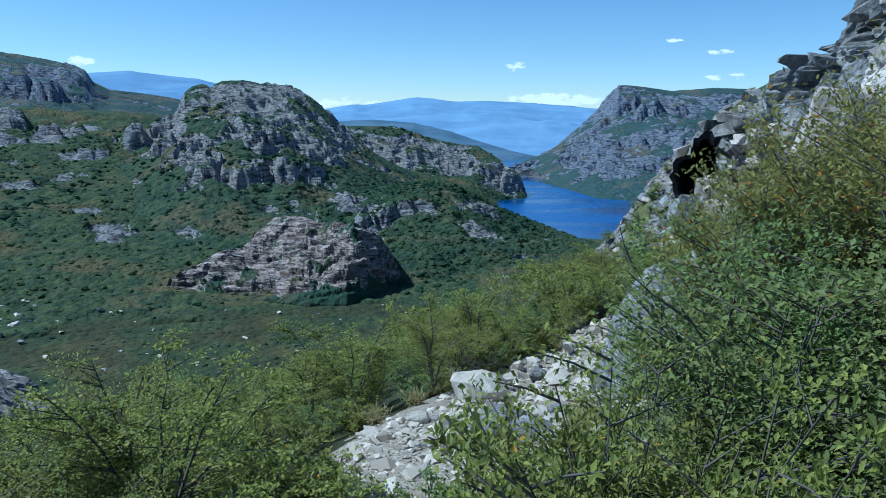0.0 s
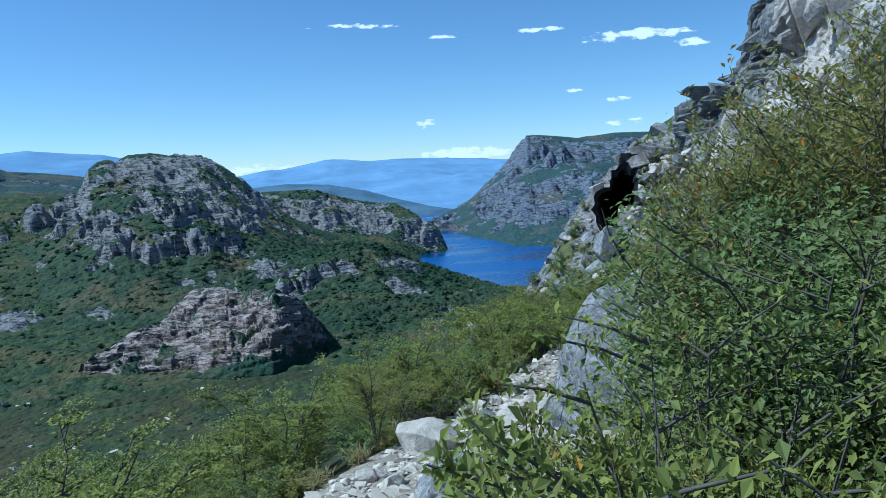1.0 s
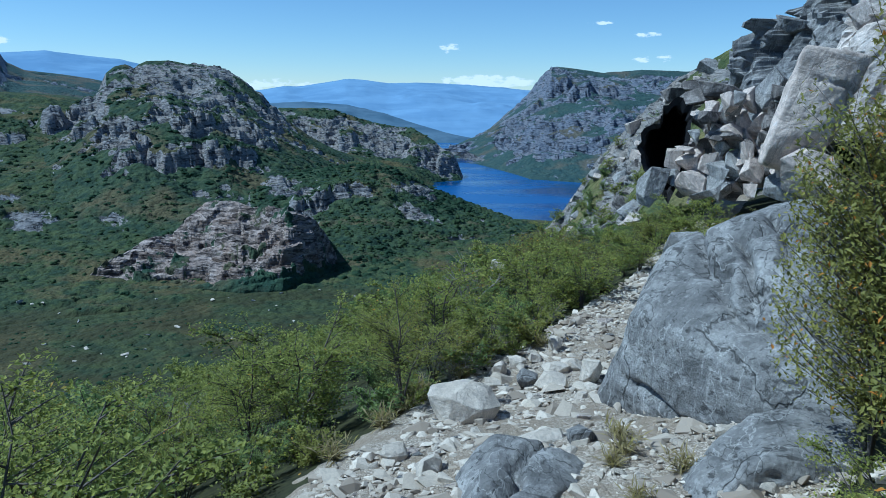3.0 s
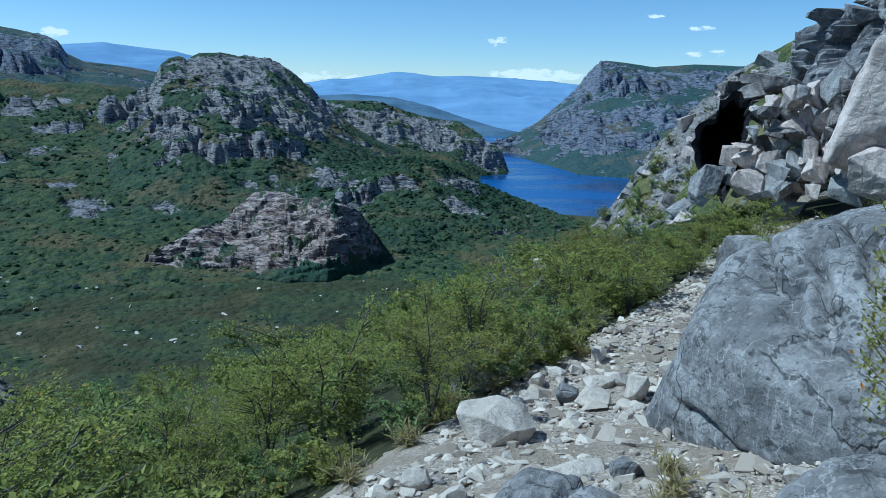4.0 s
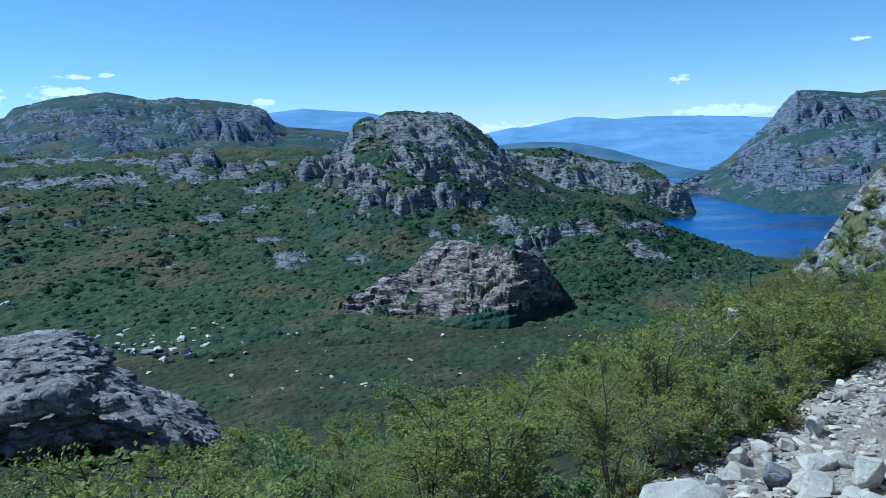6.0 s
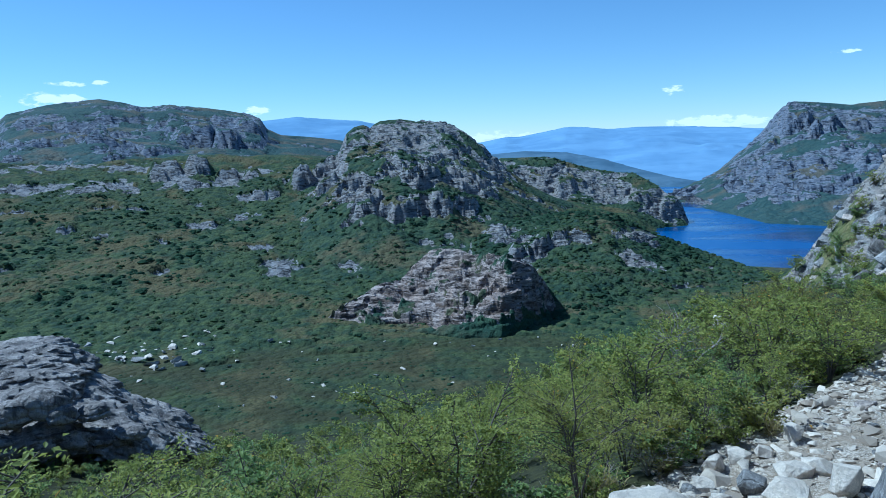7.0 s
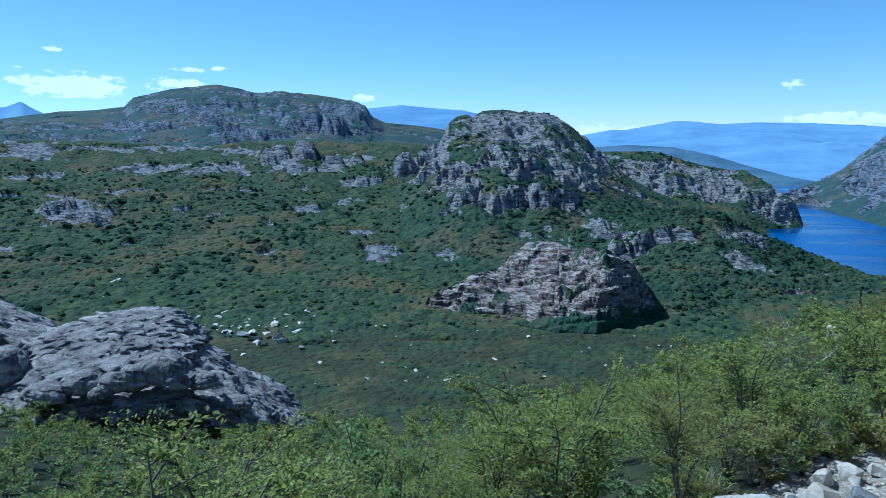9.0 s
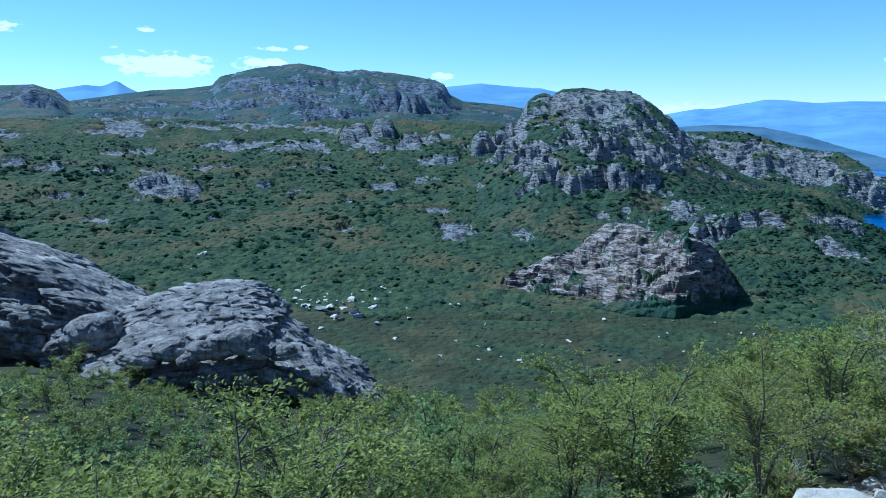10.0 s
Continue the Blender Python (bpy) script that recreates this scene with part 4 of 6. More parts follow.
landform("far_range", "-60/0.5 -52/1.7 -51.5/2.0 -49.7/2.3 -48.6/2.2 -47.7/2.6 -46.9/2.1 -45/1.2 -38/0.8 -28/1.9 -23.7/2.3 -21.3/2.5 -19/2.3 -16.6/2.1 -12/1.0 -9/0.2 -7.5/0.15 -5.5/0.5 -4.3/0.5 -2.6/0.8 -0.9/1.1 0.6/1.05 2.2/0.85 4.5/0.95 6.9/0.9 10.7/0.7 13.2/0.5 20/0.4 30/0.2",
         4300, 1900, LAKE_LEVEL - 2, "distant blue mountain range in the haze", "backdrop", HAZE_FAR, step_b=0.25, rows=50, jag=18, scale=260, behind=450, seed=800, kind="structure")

# low rock points where the two lakes meet
landform("lake_shore", "4.5/-4.0 6/-4.1 7.2/-4.25 8.6/-4.3 9.6/-4.7 10.4/-5.0 11/-5.6", [(4, 1330), (11, 1060)], [(4, 1240), (8, 1190), (11, 1040)], LAKE_LEVEL - 1, "low green rocky shore between two lakes", "shore", HILL,
         rows=40, jag=2.5, scale=24, bare=-0.05, behind=60, back=0.15, seed=900)


def build_lake():
    b = np.arange(-4, 34.1, 1.0)
    d = np.array([520, 700, 900, 1100, 1300, 1500, 1700.0])
    x, y = polar_patch(b, d)
    ob = mesh_object("lake", np.stack([x.ravel(), y.ravel(), np.full(x.size, LAKE_LEVEL)], 1), grid_faces(len(b), len(d))[:, ::-1], WATER)
    return tagged(ob, "deep blue mountain lake with wind ripples", "lake", kind="structure")


build_lake()

# ---- the near crags
landform("rock_mass", "-51/-19 -49.6/-16.2 -49/-15.6 -47.3/-14.6 -44.4/-13.3 -41/-13.1 -39/-13.6 -38.2/-14.3 -36.1/-16 -34/-17.5 -32.7/-18.4 -30.4/-19.6 -28.6/-21.3 -27.6/-23",
         [(-51, 44), (-41, 47), (-28, 42)], [(-51, 39), (-41, 38), (-28, 39)], -17.5, "outcrop of worn grey bedded rock with dark undercut ledges", "rock outcrop", ROCK_FAR, power=0.55, step_b=0.05, rows=170,
         jag=0.5, scale=4.5, ledges=1.9, bare=1.0, behind=9, back=0.6, seed=1000, blocks=2.4, chunky=0.4, blend=1.5)
landform("rock_slab", "-70/-2 -62/-4.2 -55.6/-6.7 -53.8/-8.3 -51.4/-9.5 -48.9/-10.8 -46.8/-12.5 -45.2/-13.4 -43.5/-16",
         [(-70, 62), (-44, 54)], [(-70, 45), (-44, 47)], -17.5, "long slanting grey rock slab with dark cracks", "rock slab", ROCK_FAR, power=0.8, step_b=0.06, rows=170,
         jag=0.7, scale=5.5, ledges=1.8, bare=1.0, behind=12, back=0.5, seed=1100, blocks=2.0, chunky=0.4, blend=2)
landform("rocky_slope", "14.5/-10.5 16.3/-8.5 17.6/-6.3 19/-4.2 20.7/-2.2 22/-0.6 23.3/0.6 24.2/1.8 25.9/2.6 27.5/3.6 30/5 36/7 44/9 60/9",
         [(14, 30), (20, 30), (26, 25), (60, 21)], [(14, 19), (20, 16.5), (26, 16), (60, 12)], None, "steep slope of broken rock, grass and scrub", "rocky slope", HILL_NEAR, power=0.85, step_b=0.2, rows=120,
         jag=0.6, scale=2.2, ledges=0.7, bare=0.0, bare_scale=2.6, behind=10, back=0.3, seed=1200, steep=1.4, blocks=1.1)


# ---------------------------------------------------------------- rocks
def hull_mesh(name, seed, size, count=16, flat=0.0, mat=None, detail=0):
    """An angular stone: the hull of a handful of points on a squashed ball."""
    rng = random.Random(seed)
    bm = bmesh.new()
    for _ in range(count):
        v = Vector((rng.gauss(0, 1), rng.gauss(0, 1), rng.gauss(0, 1))).normalized()
        k = 1 - 0.28 * rng.random()
        p = [math.copysign(abs(c) ** 0.75, c) * k * s for c, s in zip(v, size)]
        if flat:
            p[2] = max(min(p[2], size[2] * (1 - flat)), -size[2] * (1 - flat))
        bm.verts.new(p)
    out = bmesh.ops.convex_hull(bm, input=bm.verts)
    loose = [v for v in bm.verts if not v.link_faces]
    bmesh.ops.delete(bm, geom=loose, context="VERTS")
    if detail:
        big = max(size)
        bmesh.ops.dissolve_limit(bm, angle_limit=0.18, verts=bm.verts, edges=bm.edges)
        bmesh.ops.bevel(bm, geom=list(bm.edges), offset=0.02 * big, segments=1, affect="EDGES", profile=0.5)
        bmesh.ops.triangulate(bm, faces=bm.faces)
        for _ in range(detail):
            long = [e for e in bm.edges if e.calc_length() > 0.16 * big]
            bmesh.ops.subdivide_edges(bm, edges=long, cuts=1)
            bmesh.ops.triangulate(bm, faces=bm.faces)
        bm.normal_update()
        for v in bm.verts:
            k = v.co * (3.2 / big) + Vector((seed, seed * 0.7, 0))
            v.co += v.normal * big * (0.018 * noise.noise(k) + 0.012 * noise.noise(k * 2.7) + 0.010 * noise.noise(k * 6.1))
    data = bpy.data.meshes.new(name)
    bm.to_mesh(data)
    bm.free()
    data.materials.append(mat or ROCK_PALE)
    return data


def worn_rock(name, seed, radii, mat, level=4, rough=0.10, scale=1.2, power=2.6, cracks=(), blocks=0.0, strata=0.0, planes=None, hard=11, parent=None):
    """A rounded, weathered boulder, with grooves along given planes: (normal, offset, depth, width)."""
    bm = bmesh.new()
    bmesh.ops.create_icosphere(bm, subdivisions=level, radius=1)
    co = np.array([v.co[:] for v in bm.verts])
    faces = np.array([[v.index for v in f.verts] for f in bm.faces])
    bm.free()
    r = np.array(radii)
    n = (np.abs(co) ** power).sum(1) ** (-1 / power)
    if planes is not None:
        if isinstance(planes, int):
            rng = random.Random(seed)
            planes = [(rng.gauss(0, 1), rng.gauss(0, 1), rng.gauss(0, 1), rng.uniform(0.8, 1.0)) for _ in range(planes)]
            planes += [(1, 0, 0, 1), (-1, 0, 0, 1), (0, 1, 0, 1), (0, -1, 0, 1), (0, 0, 1, 1), (0, 0, -1, 1)]
        total = 0.0
        for a, b, c, d in planes:
            m = np.array([a, b, c]) / math.sqrt(a * a + b * b + c * c)
            total = total + np.maximum(co @ m / d, 0) ** hard
        n = total ** (-1 / hard)
    p = co * n[:, None] * r
    q = p * scale + seed * 3.7
    push = rough * (fbm(q[:, 0], q[:, 1], q[:, 2], 5, seed) + 0.4 * np.abs(fbm(q[:, 0] * 3, q[:, 1] * 3, q[:, 2] * 3, 4, seed + 5)))
    if blocks:
        value, margin = cells(p[:, 0] / blocks + 7, p[:, 1] / blocks + 7, p[:, 2] / blocks * 0.8 + 7, seed)
        push = push + (value - 0.5) * blocks * 0.28 - 0.10 * blocks * (1 - smooth(0, 0.12, margin))
    if strata:
        bed = fbm(p[:, 0] * 0.35 + seed, p[:, 1] * 0.35, (p[:, 2] + 0.25 * p[:, 0]) * 2.6, 4, seed + 3)
        push = push + strata * (smooth(-0.12, 0.12, bed) - 0.5)
    for normal, offset, depth, width in cracks:
        m = np.array(normal, float) / np.linalg.norm(normal)
        wave = offset + 0.16 * fbm(q[:, 0] * 1.5, q[:, 1] * 1.5, q[:, 2] * 1.5, 3, seed + 8)
        part_of = smooth(-0.4, 0.0, fbm(q[:, 0] * 0.8 + offset * 9, q[:, 1] * 0.8, q[:, 2] * 0.8, 3, seed + 9))
        push = push - depth * part_of * np.exp(-(((p @ m) - wave) / width) ** 2)
    p = p + co * push[:, None]
    return mesh_object(name, p, faces, mat, parent)


def crag_mesh(name, seed, w, deep, h, mat, level=4, beds=4.0, dip=0.15, parent=None, lump=0.10, taper=0.25, joints=0.16, shade=False, power=4.0):
    """A jointed body of bedded rock: beds of uneven width set over one another, cut by upright joints."""
    bm = bmesh.new()
    bmesh.ops.create_icosphere(bm, subdivisions=level, radius=1)
    co = np.array([v.co[:] for v in bm.verts])
    faces = np.array([[v.index for v in f.verts] for f in bm.faces])
    bm.free()
    p = co * ((np.abs(co) ** power).sum(1) ** (-1 / power))[:, None]
    ratio = w / max(h, 0.1)
    px, py, pz = p[:, 0] * ratio, p[:, 1] * deep / max(h, 0.1), p[:, 2]
    o = seed * 1.37
    u = (pz + dip * px + 0.35 * fbm(px * 0.9 + o, py * 0.9, pz * 0.9, 3, seed)) * beds / 2
    k = np.floor(u)
    f = u - k
    wide = lattice(k, k * 0, k * 0, seed + 2)
    groove = np.exp(-(np.minimum(f, 1 - f) / 0.13) ** 2)
    value, margin = cells(px * 1.25 + o, py * 1.25 + o, k * 1.7 + 0.5, seed + 3)
    s = 0.86 + 0.16 * wide - 0.08 * groove + joints * (value - 0.5) - 0.6 * joints * (1 - smooth(0, 0.12, margin))
    s = s * (1 - taper * smooth(0.2, 1.1, pz + 0.35 * fbm(px * 0.7 + o, py * 0.7, octaves=3, seed=seed + 4)))
    fine = lump * fbm(px * 2.2 + o, py * 2.2, pz * 3.0, 4, seed + 6)
    x, y = p[:, 0] * (s + fine), p[:, 1] * (s + fine)
    z = pz * (1 + 0.22 * fbm(px * 0.8 + o, py * 0.8 + 5, octaves=3, seed=seed + 8)) + 0.35 * lump * fbm(px * 3 + o, py * 3, octaves=3, seed=seed + 9)
    return mesh_object(name, np.stack([x * w / 2, y * deep / 2, z * h / 2], 1), faces, mat, parent, shade=shade)


def ground_at(x, y):
    return float(ground_height(np.array([x]), np.array([y]))[0])


boulder = worn_rock("boulder", 4, (1.2, 1.7, 1.16), ROCK_BOULDER, level=7, rough=0.07, scale=1.5, hard=24,
                    planes=((0, 0.1, 1, 1.0), (-0.55, -0.1, 0.8, 0.93), (-1, -0.15, 0.05, 1.0), (-0.75, -0.65, 0.12, 1.0), (-0.15, -1, 0.2, 0.95), (-0.2, -0.6, 0.8, 1.0), (1, 0.1, 0.1, 1.0), (0.6, -0.7, 0.2, 1.0),
                            (0.5, -0.2, 0.85, 1.0), (0.1, 1, 0.1, 1.0), (-0.6, 0.75, 0.3, 0.98), (-0.2, 0.6, 0.8, 1.0), (0, 0, -1, 1.0), (-0.5, -0.4, -0.8, 1.0)),
                    cracks=(((0.86, -0.5, 0.35), 0.02, 0.11, 0.035), ((0.2, -0.3, 1), 0.62, 0.10, 0.03), ((0.9, -0.4, -0.05), -0.62, 0.10, 0.03), ((0.35, 0.2, 1.0), 0.95, 0.10, 0.03), ((0.3, -0.1, 1), -0.42, 0.10, 0.03),
                            ((0.5, -0.8, 0.5), 0.75, 0.12, 0.045)))
boulder.matrix_world = pose(3.22, 3.98, -0.34, 3, -5, 10)
tagged(boulder, "large smooth grey boulder with dark cracks beside the trail", "boulder")
low_slab = worn_rock("rock_slab", 9, (0.42, 0.36, 0.27), ROCK_BOULDER, level=6, rough=0.05, scale=2.2, planes=8, hard=18, strata=0.04, cracks=(((0.2, 0.4, 1), 0.05, 0.04, 0.02),))
low_slab.matrix_world = pose(1.96, 2.50, -0.30, 3, 8, -20)
tagged(low_slab, "low rounded grey slab at the foot of the boulder", "rock slab")
bed_rock = worn_rock("rock_slab", 13, (0.42, 0.56, 0.18), ROCK_BOULDER, level=6, rough=0.05, scale=2.0, planes=7, hard=20, strata=0.04,
                     cracks=(((0.8, -0.35, 0.3), -0.10, 0.09, 0.025), ((0.8, -0.45, 0.2), 0.12, 0.10, 0.03), ((0.75, -0.3, 0.3), 0.26, 0.07, 0.02)))
bed_rock.matrix_world = pose(0.74, 2.62, -0.56, 4, 8, -12)
tagged(bed_rock, "layered blue-grey rock slab bedded in the gravel", "rock slab")
step_rock = worn_rock("rock_slab", 17, (0.44, 0.30, 0.14), ROCK_BOULDER, level=4, rough=0.03, scale=2.2, planes=8)
step_rock.matrix_world = pose(1.45, 1.98, -0.30, 0, 6, 10)
tagged(step_rock, "flat pale grey slab bedded in the trail's edge", "rock slab")
leaning = new("boulder", hull_mesh("boulder", 27, (0.52, 0.42, 0.46), 11, 0.0, ROCK_GREY, 3))
leaning.matrix_world = pose(4.66, 9.15, ground_at(4.66, 9.15) + 0.30, 12, -16, 30)
tagged(leaning, "angular grey boulder leaning among green shrubs", "boulder")
lone = worn_rock("boulder", 23, (0.26, 0.26, 0.28), ROCK_PALE, level=4, rough=0.06, scale=1.2, planes=8)
lone.matrix_world = pose(3.05, 14.6, ground_at(3.05, 14.6) + 0.55, 5, 0, 40)
tagged(lone, "weathered pale boulder half hidden in the shrubs", "boulder")


# ---------------------------------------------------------------- trail
def build_trail():
    """A strip of crushed stone along the trail's line."""
    s = np.concatenate([[0], np.cumsum(np.hypot(*np.diff(TRAIL[:, :2], axis=0).T))])
    u = np.arange(0, s[-1], 0.06)
    cx, cy = np.interp(u, s, TRAIL[:, 0]), np.interp(u, s, TRAIL[:, 1])
    for _ in range(12):
        cx[1:-1], cy[1:-1] = (cx[:-2] + 2 * cx[1:-1] + cx[2:]) / 4, (cy[:-2] + 2 * cy[1:-1] + cy[2:]) / 4
    half = np.interp(u, s, TRAIL_HALF) + 0.10 + 0.14 * fbm(u * 0.9, u * 0, seed=61)
    tx, ty = np.gradient(cx), np.gradient(cy)
    size = np.hypot(tx, ty)
    nx, ny = ty / size, -tx / size
    w = np.linspace(-1, 1, 41)
    wide = half[:, None] * w - 0.62 * (smooth(-1, 2.5, cy) * (1 - smooth(3.8, 6, cy)))[:, None] * np.maximum(-w, 0) + 0.75 * (smooth(0.2, 2, cy) * (1 - smooth(4, 6, cy)))[:, None] * np.maximum(w, 0)
    x = cx[:, None] + nx[:, None] * wide
    y = cy[:, None] + ny[:, None] * wide
    z = ground_height(x, y) + 0.055 * (1 - np.abs(w) ** 4)[None] - 0.03 + 0.02 * fbm(x * 5, y * 5, octaves=4, seed=62)
    ob = mesh_object("trail", np.stack([x.ravel(), y.ravel(), z.ravel()], 1), grid_faces(len(u), len(w))[:, ::-1], GRAVEL)
    return tagged(ob, "narrow trail of pale crushed stone and gravel", "trail", kind="structure"), (cx, cy, half, nx, ny, u)


TRAIL_OB, TRAIL_LINE = build_trail()

# the larger stones that lie loose on the trail: x, y, length, width, height, turn, tilt
LOOSE = [
    (0.68, 4.55, 0.66, 0.52, 0.36, 20, 14), (1.27, 6.10, 0.28, 0.2, 0.19, 40, 12), (1.43, 5.60, 0.24, 0.2, 0.24, -30, 20), (1.80, 5.95, 0.38, 0.24, 0.16, 10, 4),
    (1.62, 5.45, 0.36, 0.26, 0.20, -8, 8), (2.05, 5.62, 0.26, 0.24, 0.40, 15, 14), (2.0, 6.72, 0.2, 0.2, 0.22, 50, 8), (1.90, 5.15, 0.18, 0.16, 0.11, 0, 5),
    (1.90, 4.72, 0.14, 0.16, 0.19, 70, 10), (1.98, 6.02, 0.3, 0.2, 0.16, -20, 5), (1.28, 3.50, 0.24, 0.18, 0.16, 25, 16), (1.02, 3.60, 0.52, 0.26, 0.12, 8, 10),
    (0.08, 3.60, 0.26, 0.18, 0.15, 30, 14), (0.28, 3.28, 0.28, 0.16, 0.15, 50, 22), (0.55, 3.20, 0.26, 0.2, 0.12, -15, 8), (1.12, 5.78, 0.22, 0.18, 0.16, 15, 9),
    (1.48, 6.28, 0.26, 0.2, 0.18, -35, 12), (1.70, 6.40, 0.2, 0.16, 0.14, 60, 9), (1.20, 5.40, 0.2, 0.14, 0.12, 12, 15), (1.75, 4.95, 0.15, 0.12, 0.10, 33, 10)]
for i, (x, y, a, b, c, turn, tilt) in enumerate(LOOSE):
    ob = new("stone", hull_mesh("stone", 300 + i, (a / 2, b / 2, c / 2), 34 if i == 0 else 20, 0.06 if i == 0 else 0.12, ROCK_BOULDER if i in (10, 2) else ROCK_PALE, 2))
    ob.matrix_world = pose(x, y, ground_at(x, y) + c * 0.42, tilt, tilt * 0.6, turn)
    tagged(ob, "angular blue-grey stone lying on the trail" if i in (10, 2) else "pale angular stone lying on the gravel trail", "stone", "loose stones on the trail")


def scatter_chips():
    """Flat angular chips all over the trail: the nearer ones as pieces of it, the rest in one mesh."""
    rng = random.Random(71)
    shapes = [hull_mesh("stone_chip", 400 + i, (0.5, 0.28 + 0.2 * rng.random(), 0.12 + 0.16 * rng.random()), 11, 0.15, (ROCK_GREY, ROCK_WARM, ROCK_PALE, ROCK_PALE)[i % 4]) for i in range(14)]
    cx, cy, half, nx, ny, u = TRAIL_LINE
    cells_done, singles = 0, 0
    verts, tris, base = [], [], 0
    tri_cache = []
    for data in shapes:
        co = np.array([v.co[:] for v in data.vertices])
        tri_cache.append((co, np.array([p.vertices[:] for p in data.polygons])))
    spots = []
    for k in range(19000):
        i = rng.randrange(60, len(u) - 130)
        w = rng.uniform(-1.2, 1.7)
        x, y = cx[i] + nx[i] * half[i] * w, cy[i] + ny[i] * half[i] * w
        if y < 12.5 and not (y > 3.8 and w < -0.82):
            spots.append((x, y, min(0.30, 0.026 * math.exp(abs(rng.gauss(0, 0.86))) + (0.06 if w < 0.3 else 0.0) * rng.random())))
    levels = ground_height(*np.array(spots)[:, :2].T)
    for (x, y, size), level in zip(spots, levels):
        z = float(level) + 0.02 + 0.05 * size
        m = pose(x, y, z, rng.uniform(-18, 18), rng.uniform(-18, 18), rng.uniform(0, 360)) @ Matrix.Scale(size, 4)
        j = rng.randrange(len(shapes))
        if singles < 290 and size > 0.075 and 1.2 < y < 7.5:
            ob = new("stone_chip", shapes[j])
            ob.parent = TRAIL_OB
            ob.matrix_world = m
            singles += 1
        else:
            co, f = tri_cache[j]
            mm = np.array(m)
            verts.append(co @ mm[:3, :3].T + mm[:3, 3])
            tris.append(f + base)
            base += len(co)
    ob = mesh_object("gravel", np.concatenate(verts), np.concatenate(tris), CHIPS, TRAIL_OB, "loose pale stone chips", shade=False)
    ob["kind"] = "stuff"


scatter_chips()


# ---------------------------------------------------------------- cliff, fallen blocks and hollow
def build_cliff():
    """A leaning face with great angular blocks standing out of it."""
    plan = np.array([(10.4, 19.8), (9.3, 17.4), (9.2, 14.6), (9.6, 12), (10.3, 9.2), (11.3, 5.8), (12.5, 2), (13.5, -3), (14.3, -9)], float)
    s = np.concatenate([[0], np.cumsum(np.hypot(*np.diff(plan, axis=0).T))])
    u = np.arange(0, s[-1], 0.08)
    px, py = np.interp(u, s, plan[:, 0]), np.interp(u, s, plan[:, 1])
    for _ in range(360):
        px[1:-1], py[1:-1] = (px[:-2] + 2 * px[1:-1] + px[2:]) / 4, (py[:-2] + 2 * py[1:-1] + py[2:]) / 4
    tx, ty = np.gradient(px), np.gradient(py)
    size = np.hypot(tx, ty)
    ox, oy = ty / size, -tx / size
    ox, oy = np.where(ox > 0, -ox, ox), np.where(ox > 0, -oy, oy)
    h = np.concatenate([np.arange(0, 13.0, 0.1), 13.0 + 0 * np.arange(8)])
    back_off = np.concatenate([np.zeros(len(h) - 8), np.linspace(0.4, 9, 8)])
    top = np.interp(u, [0, 1.5, 2.6, 4.2, 5.2, 7, 9, 40], [0.6, 1.4, 2.0, 3.2, 5.5, 9.0, 12.5, 13]) + 0.5 * fbm(u * 1.1, 0 * u, octaves=4, seed=80)
    hh = np.minimum(h[None], top[:, None])
    over = np.maximum(h[None] - top[:, None], 0)
    z = 0.9 + hh
    lean = 0.17 * hh + back_off[None] + 0.5 * over
    uu = u[:, None] + 0 * z
    out = 0.5 * fbm(uu / 3.0, z / 4.0, octaves=4, seed=81)
    # joints: great upright blocks, each standing out and tilted on its own, broken again into smaller ones
    for wide, tall, deep, s in ((1.3, 3.4, 1.1, 82), (0.62, 1.25, 0.40, 90), (0.28, 0.42, 0.12, 95)):
        warp = 0.3 * fbm(uu / wide, z / wide, octaves=3, seed=s + 30)
        value, margin = cells(uu / wide + warp + 0.25 * z / tall, z / tall + warp, 0 * z + 0.5, s)
        slope = (lattice(np.floor(value * 9999), 0 * value, 0 * value, s) - 0.5) * np.sin(uu / wide * 2.1) + (lattice(np.floor(value * 9999), 0 * value + 1, 0 * value, s) - 0.5) * np.sin(z / tall * 2.4)
        much = deep * (1 - 0.62 * smooth(5.6, 8.0, uu))
        out = out + much * (value - 0.5) + 0.3 * much * slope - 0.45 * much * (1 - smooth(0, 0.07, margin))
    out = out + 0.05 * fbm(uu * 3, z * 3, octaves=3, seed=97)
    x = px[:, None] + ox[:, None] * (out - lean)
    y = py[:, None] + oy[:, None] * (out - lean)
    root = new("cliff")
    verts = np.stack([x, y, z], 2)
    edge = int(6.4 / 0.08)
    # the first stretch takes the dark rock tone that also carries painted shade
    for name, part_of, mat in (("shaded_face", verts[:edge + 1], ROCK_DARK_SHADE), ("rock_face", verts[edge:], ROCK_WALL)):
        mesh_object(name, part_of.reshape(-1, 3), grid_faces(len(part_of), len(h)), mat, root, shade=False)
    rng = random.Random(88)
    for k in range(26):
        at, level = rng.uniform(1.5, 16), rng.uniform(1.0, 6.5)
        i = int(at / 0.08)
        if level < 0.7 + top[i]:
            wide, off = rng.uniform(0.4, 1.0), -0.17 * (level - 0.9) + rng.uniform(-0.25, 0.15)
            ob = new("rock_block", hull_mesh("rock_block", 1500 + k, (wide * 0.6, 0.6, wide * rng.uniform(0.5, 1.3)), 10, 0.06, ROCK_DARK_SHADE if at < 6.4 else ROCK_WALL if k % 3 else ROCK_WARM, 2))
            ob.parent = root
            ob.matrix_world = pose(px[i] + ox[i] * off, py[i] + oy[i] * off, level, rng.uniform(-12, 12), rng.uniform(-12, 12), rng.uniform(0, 360))
    return tagged(root, "tall fractured grey cliff with dark cracks and pale faces", "cliff")


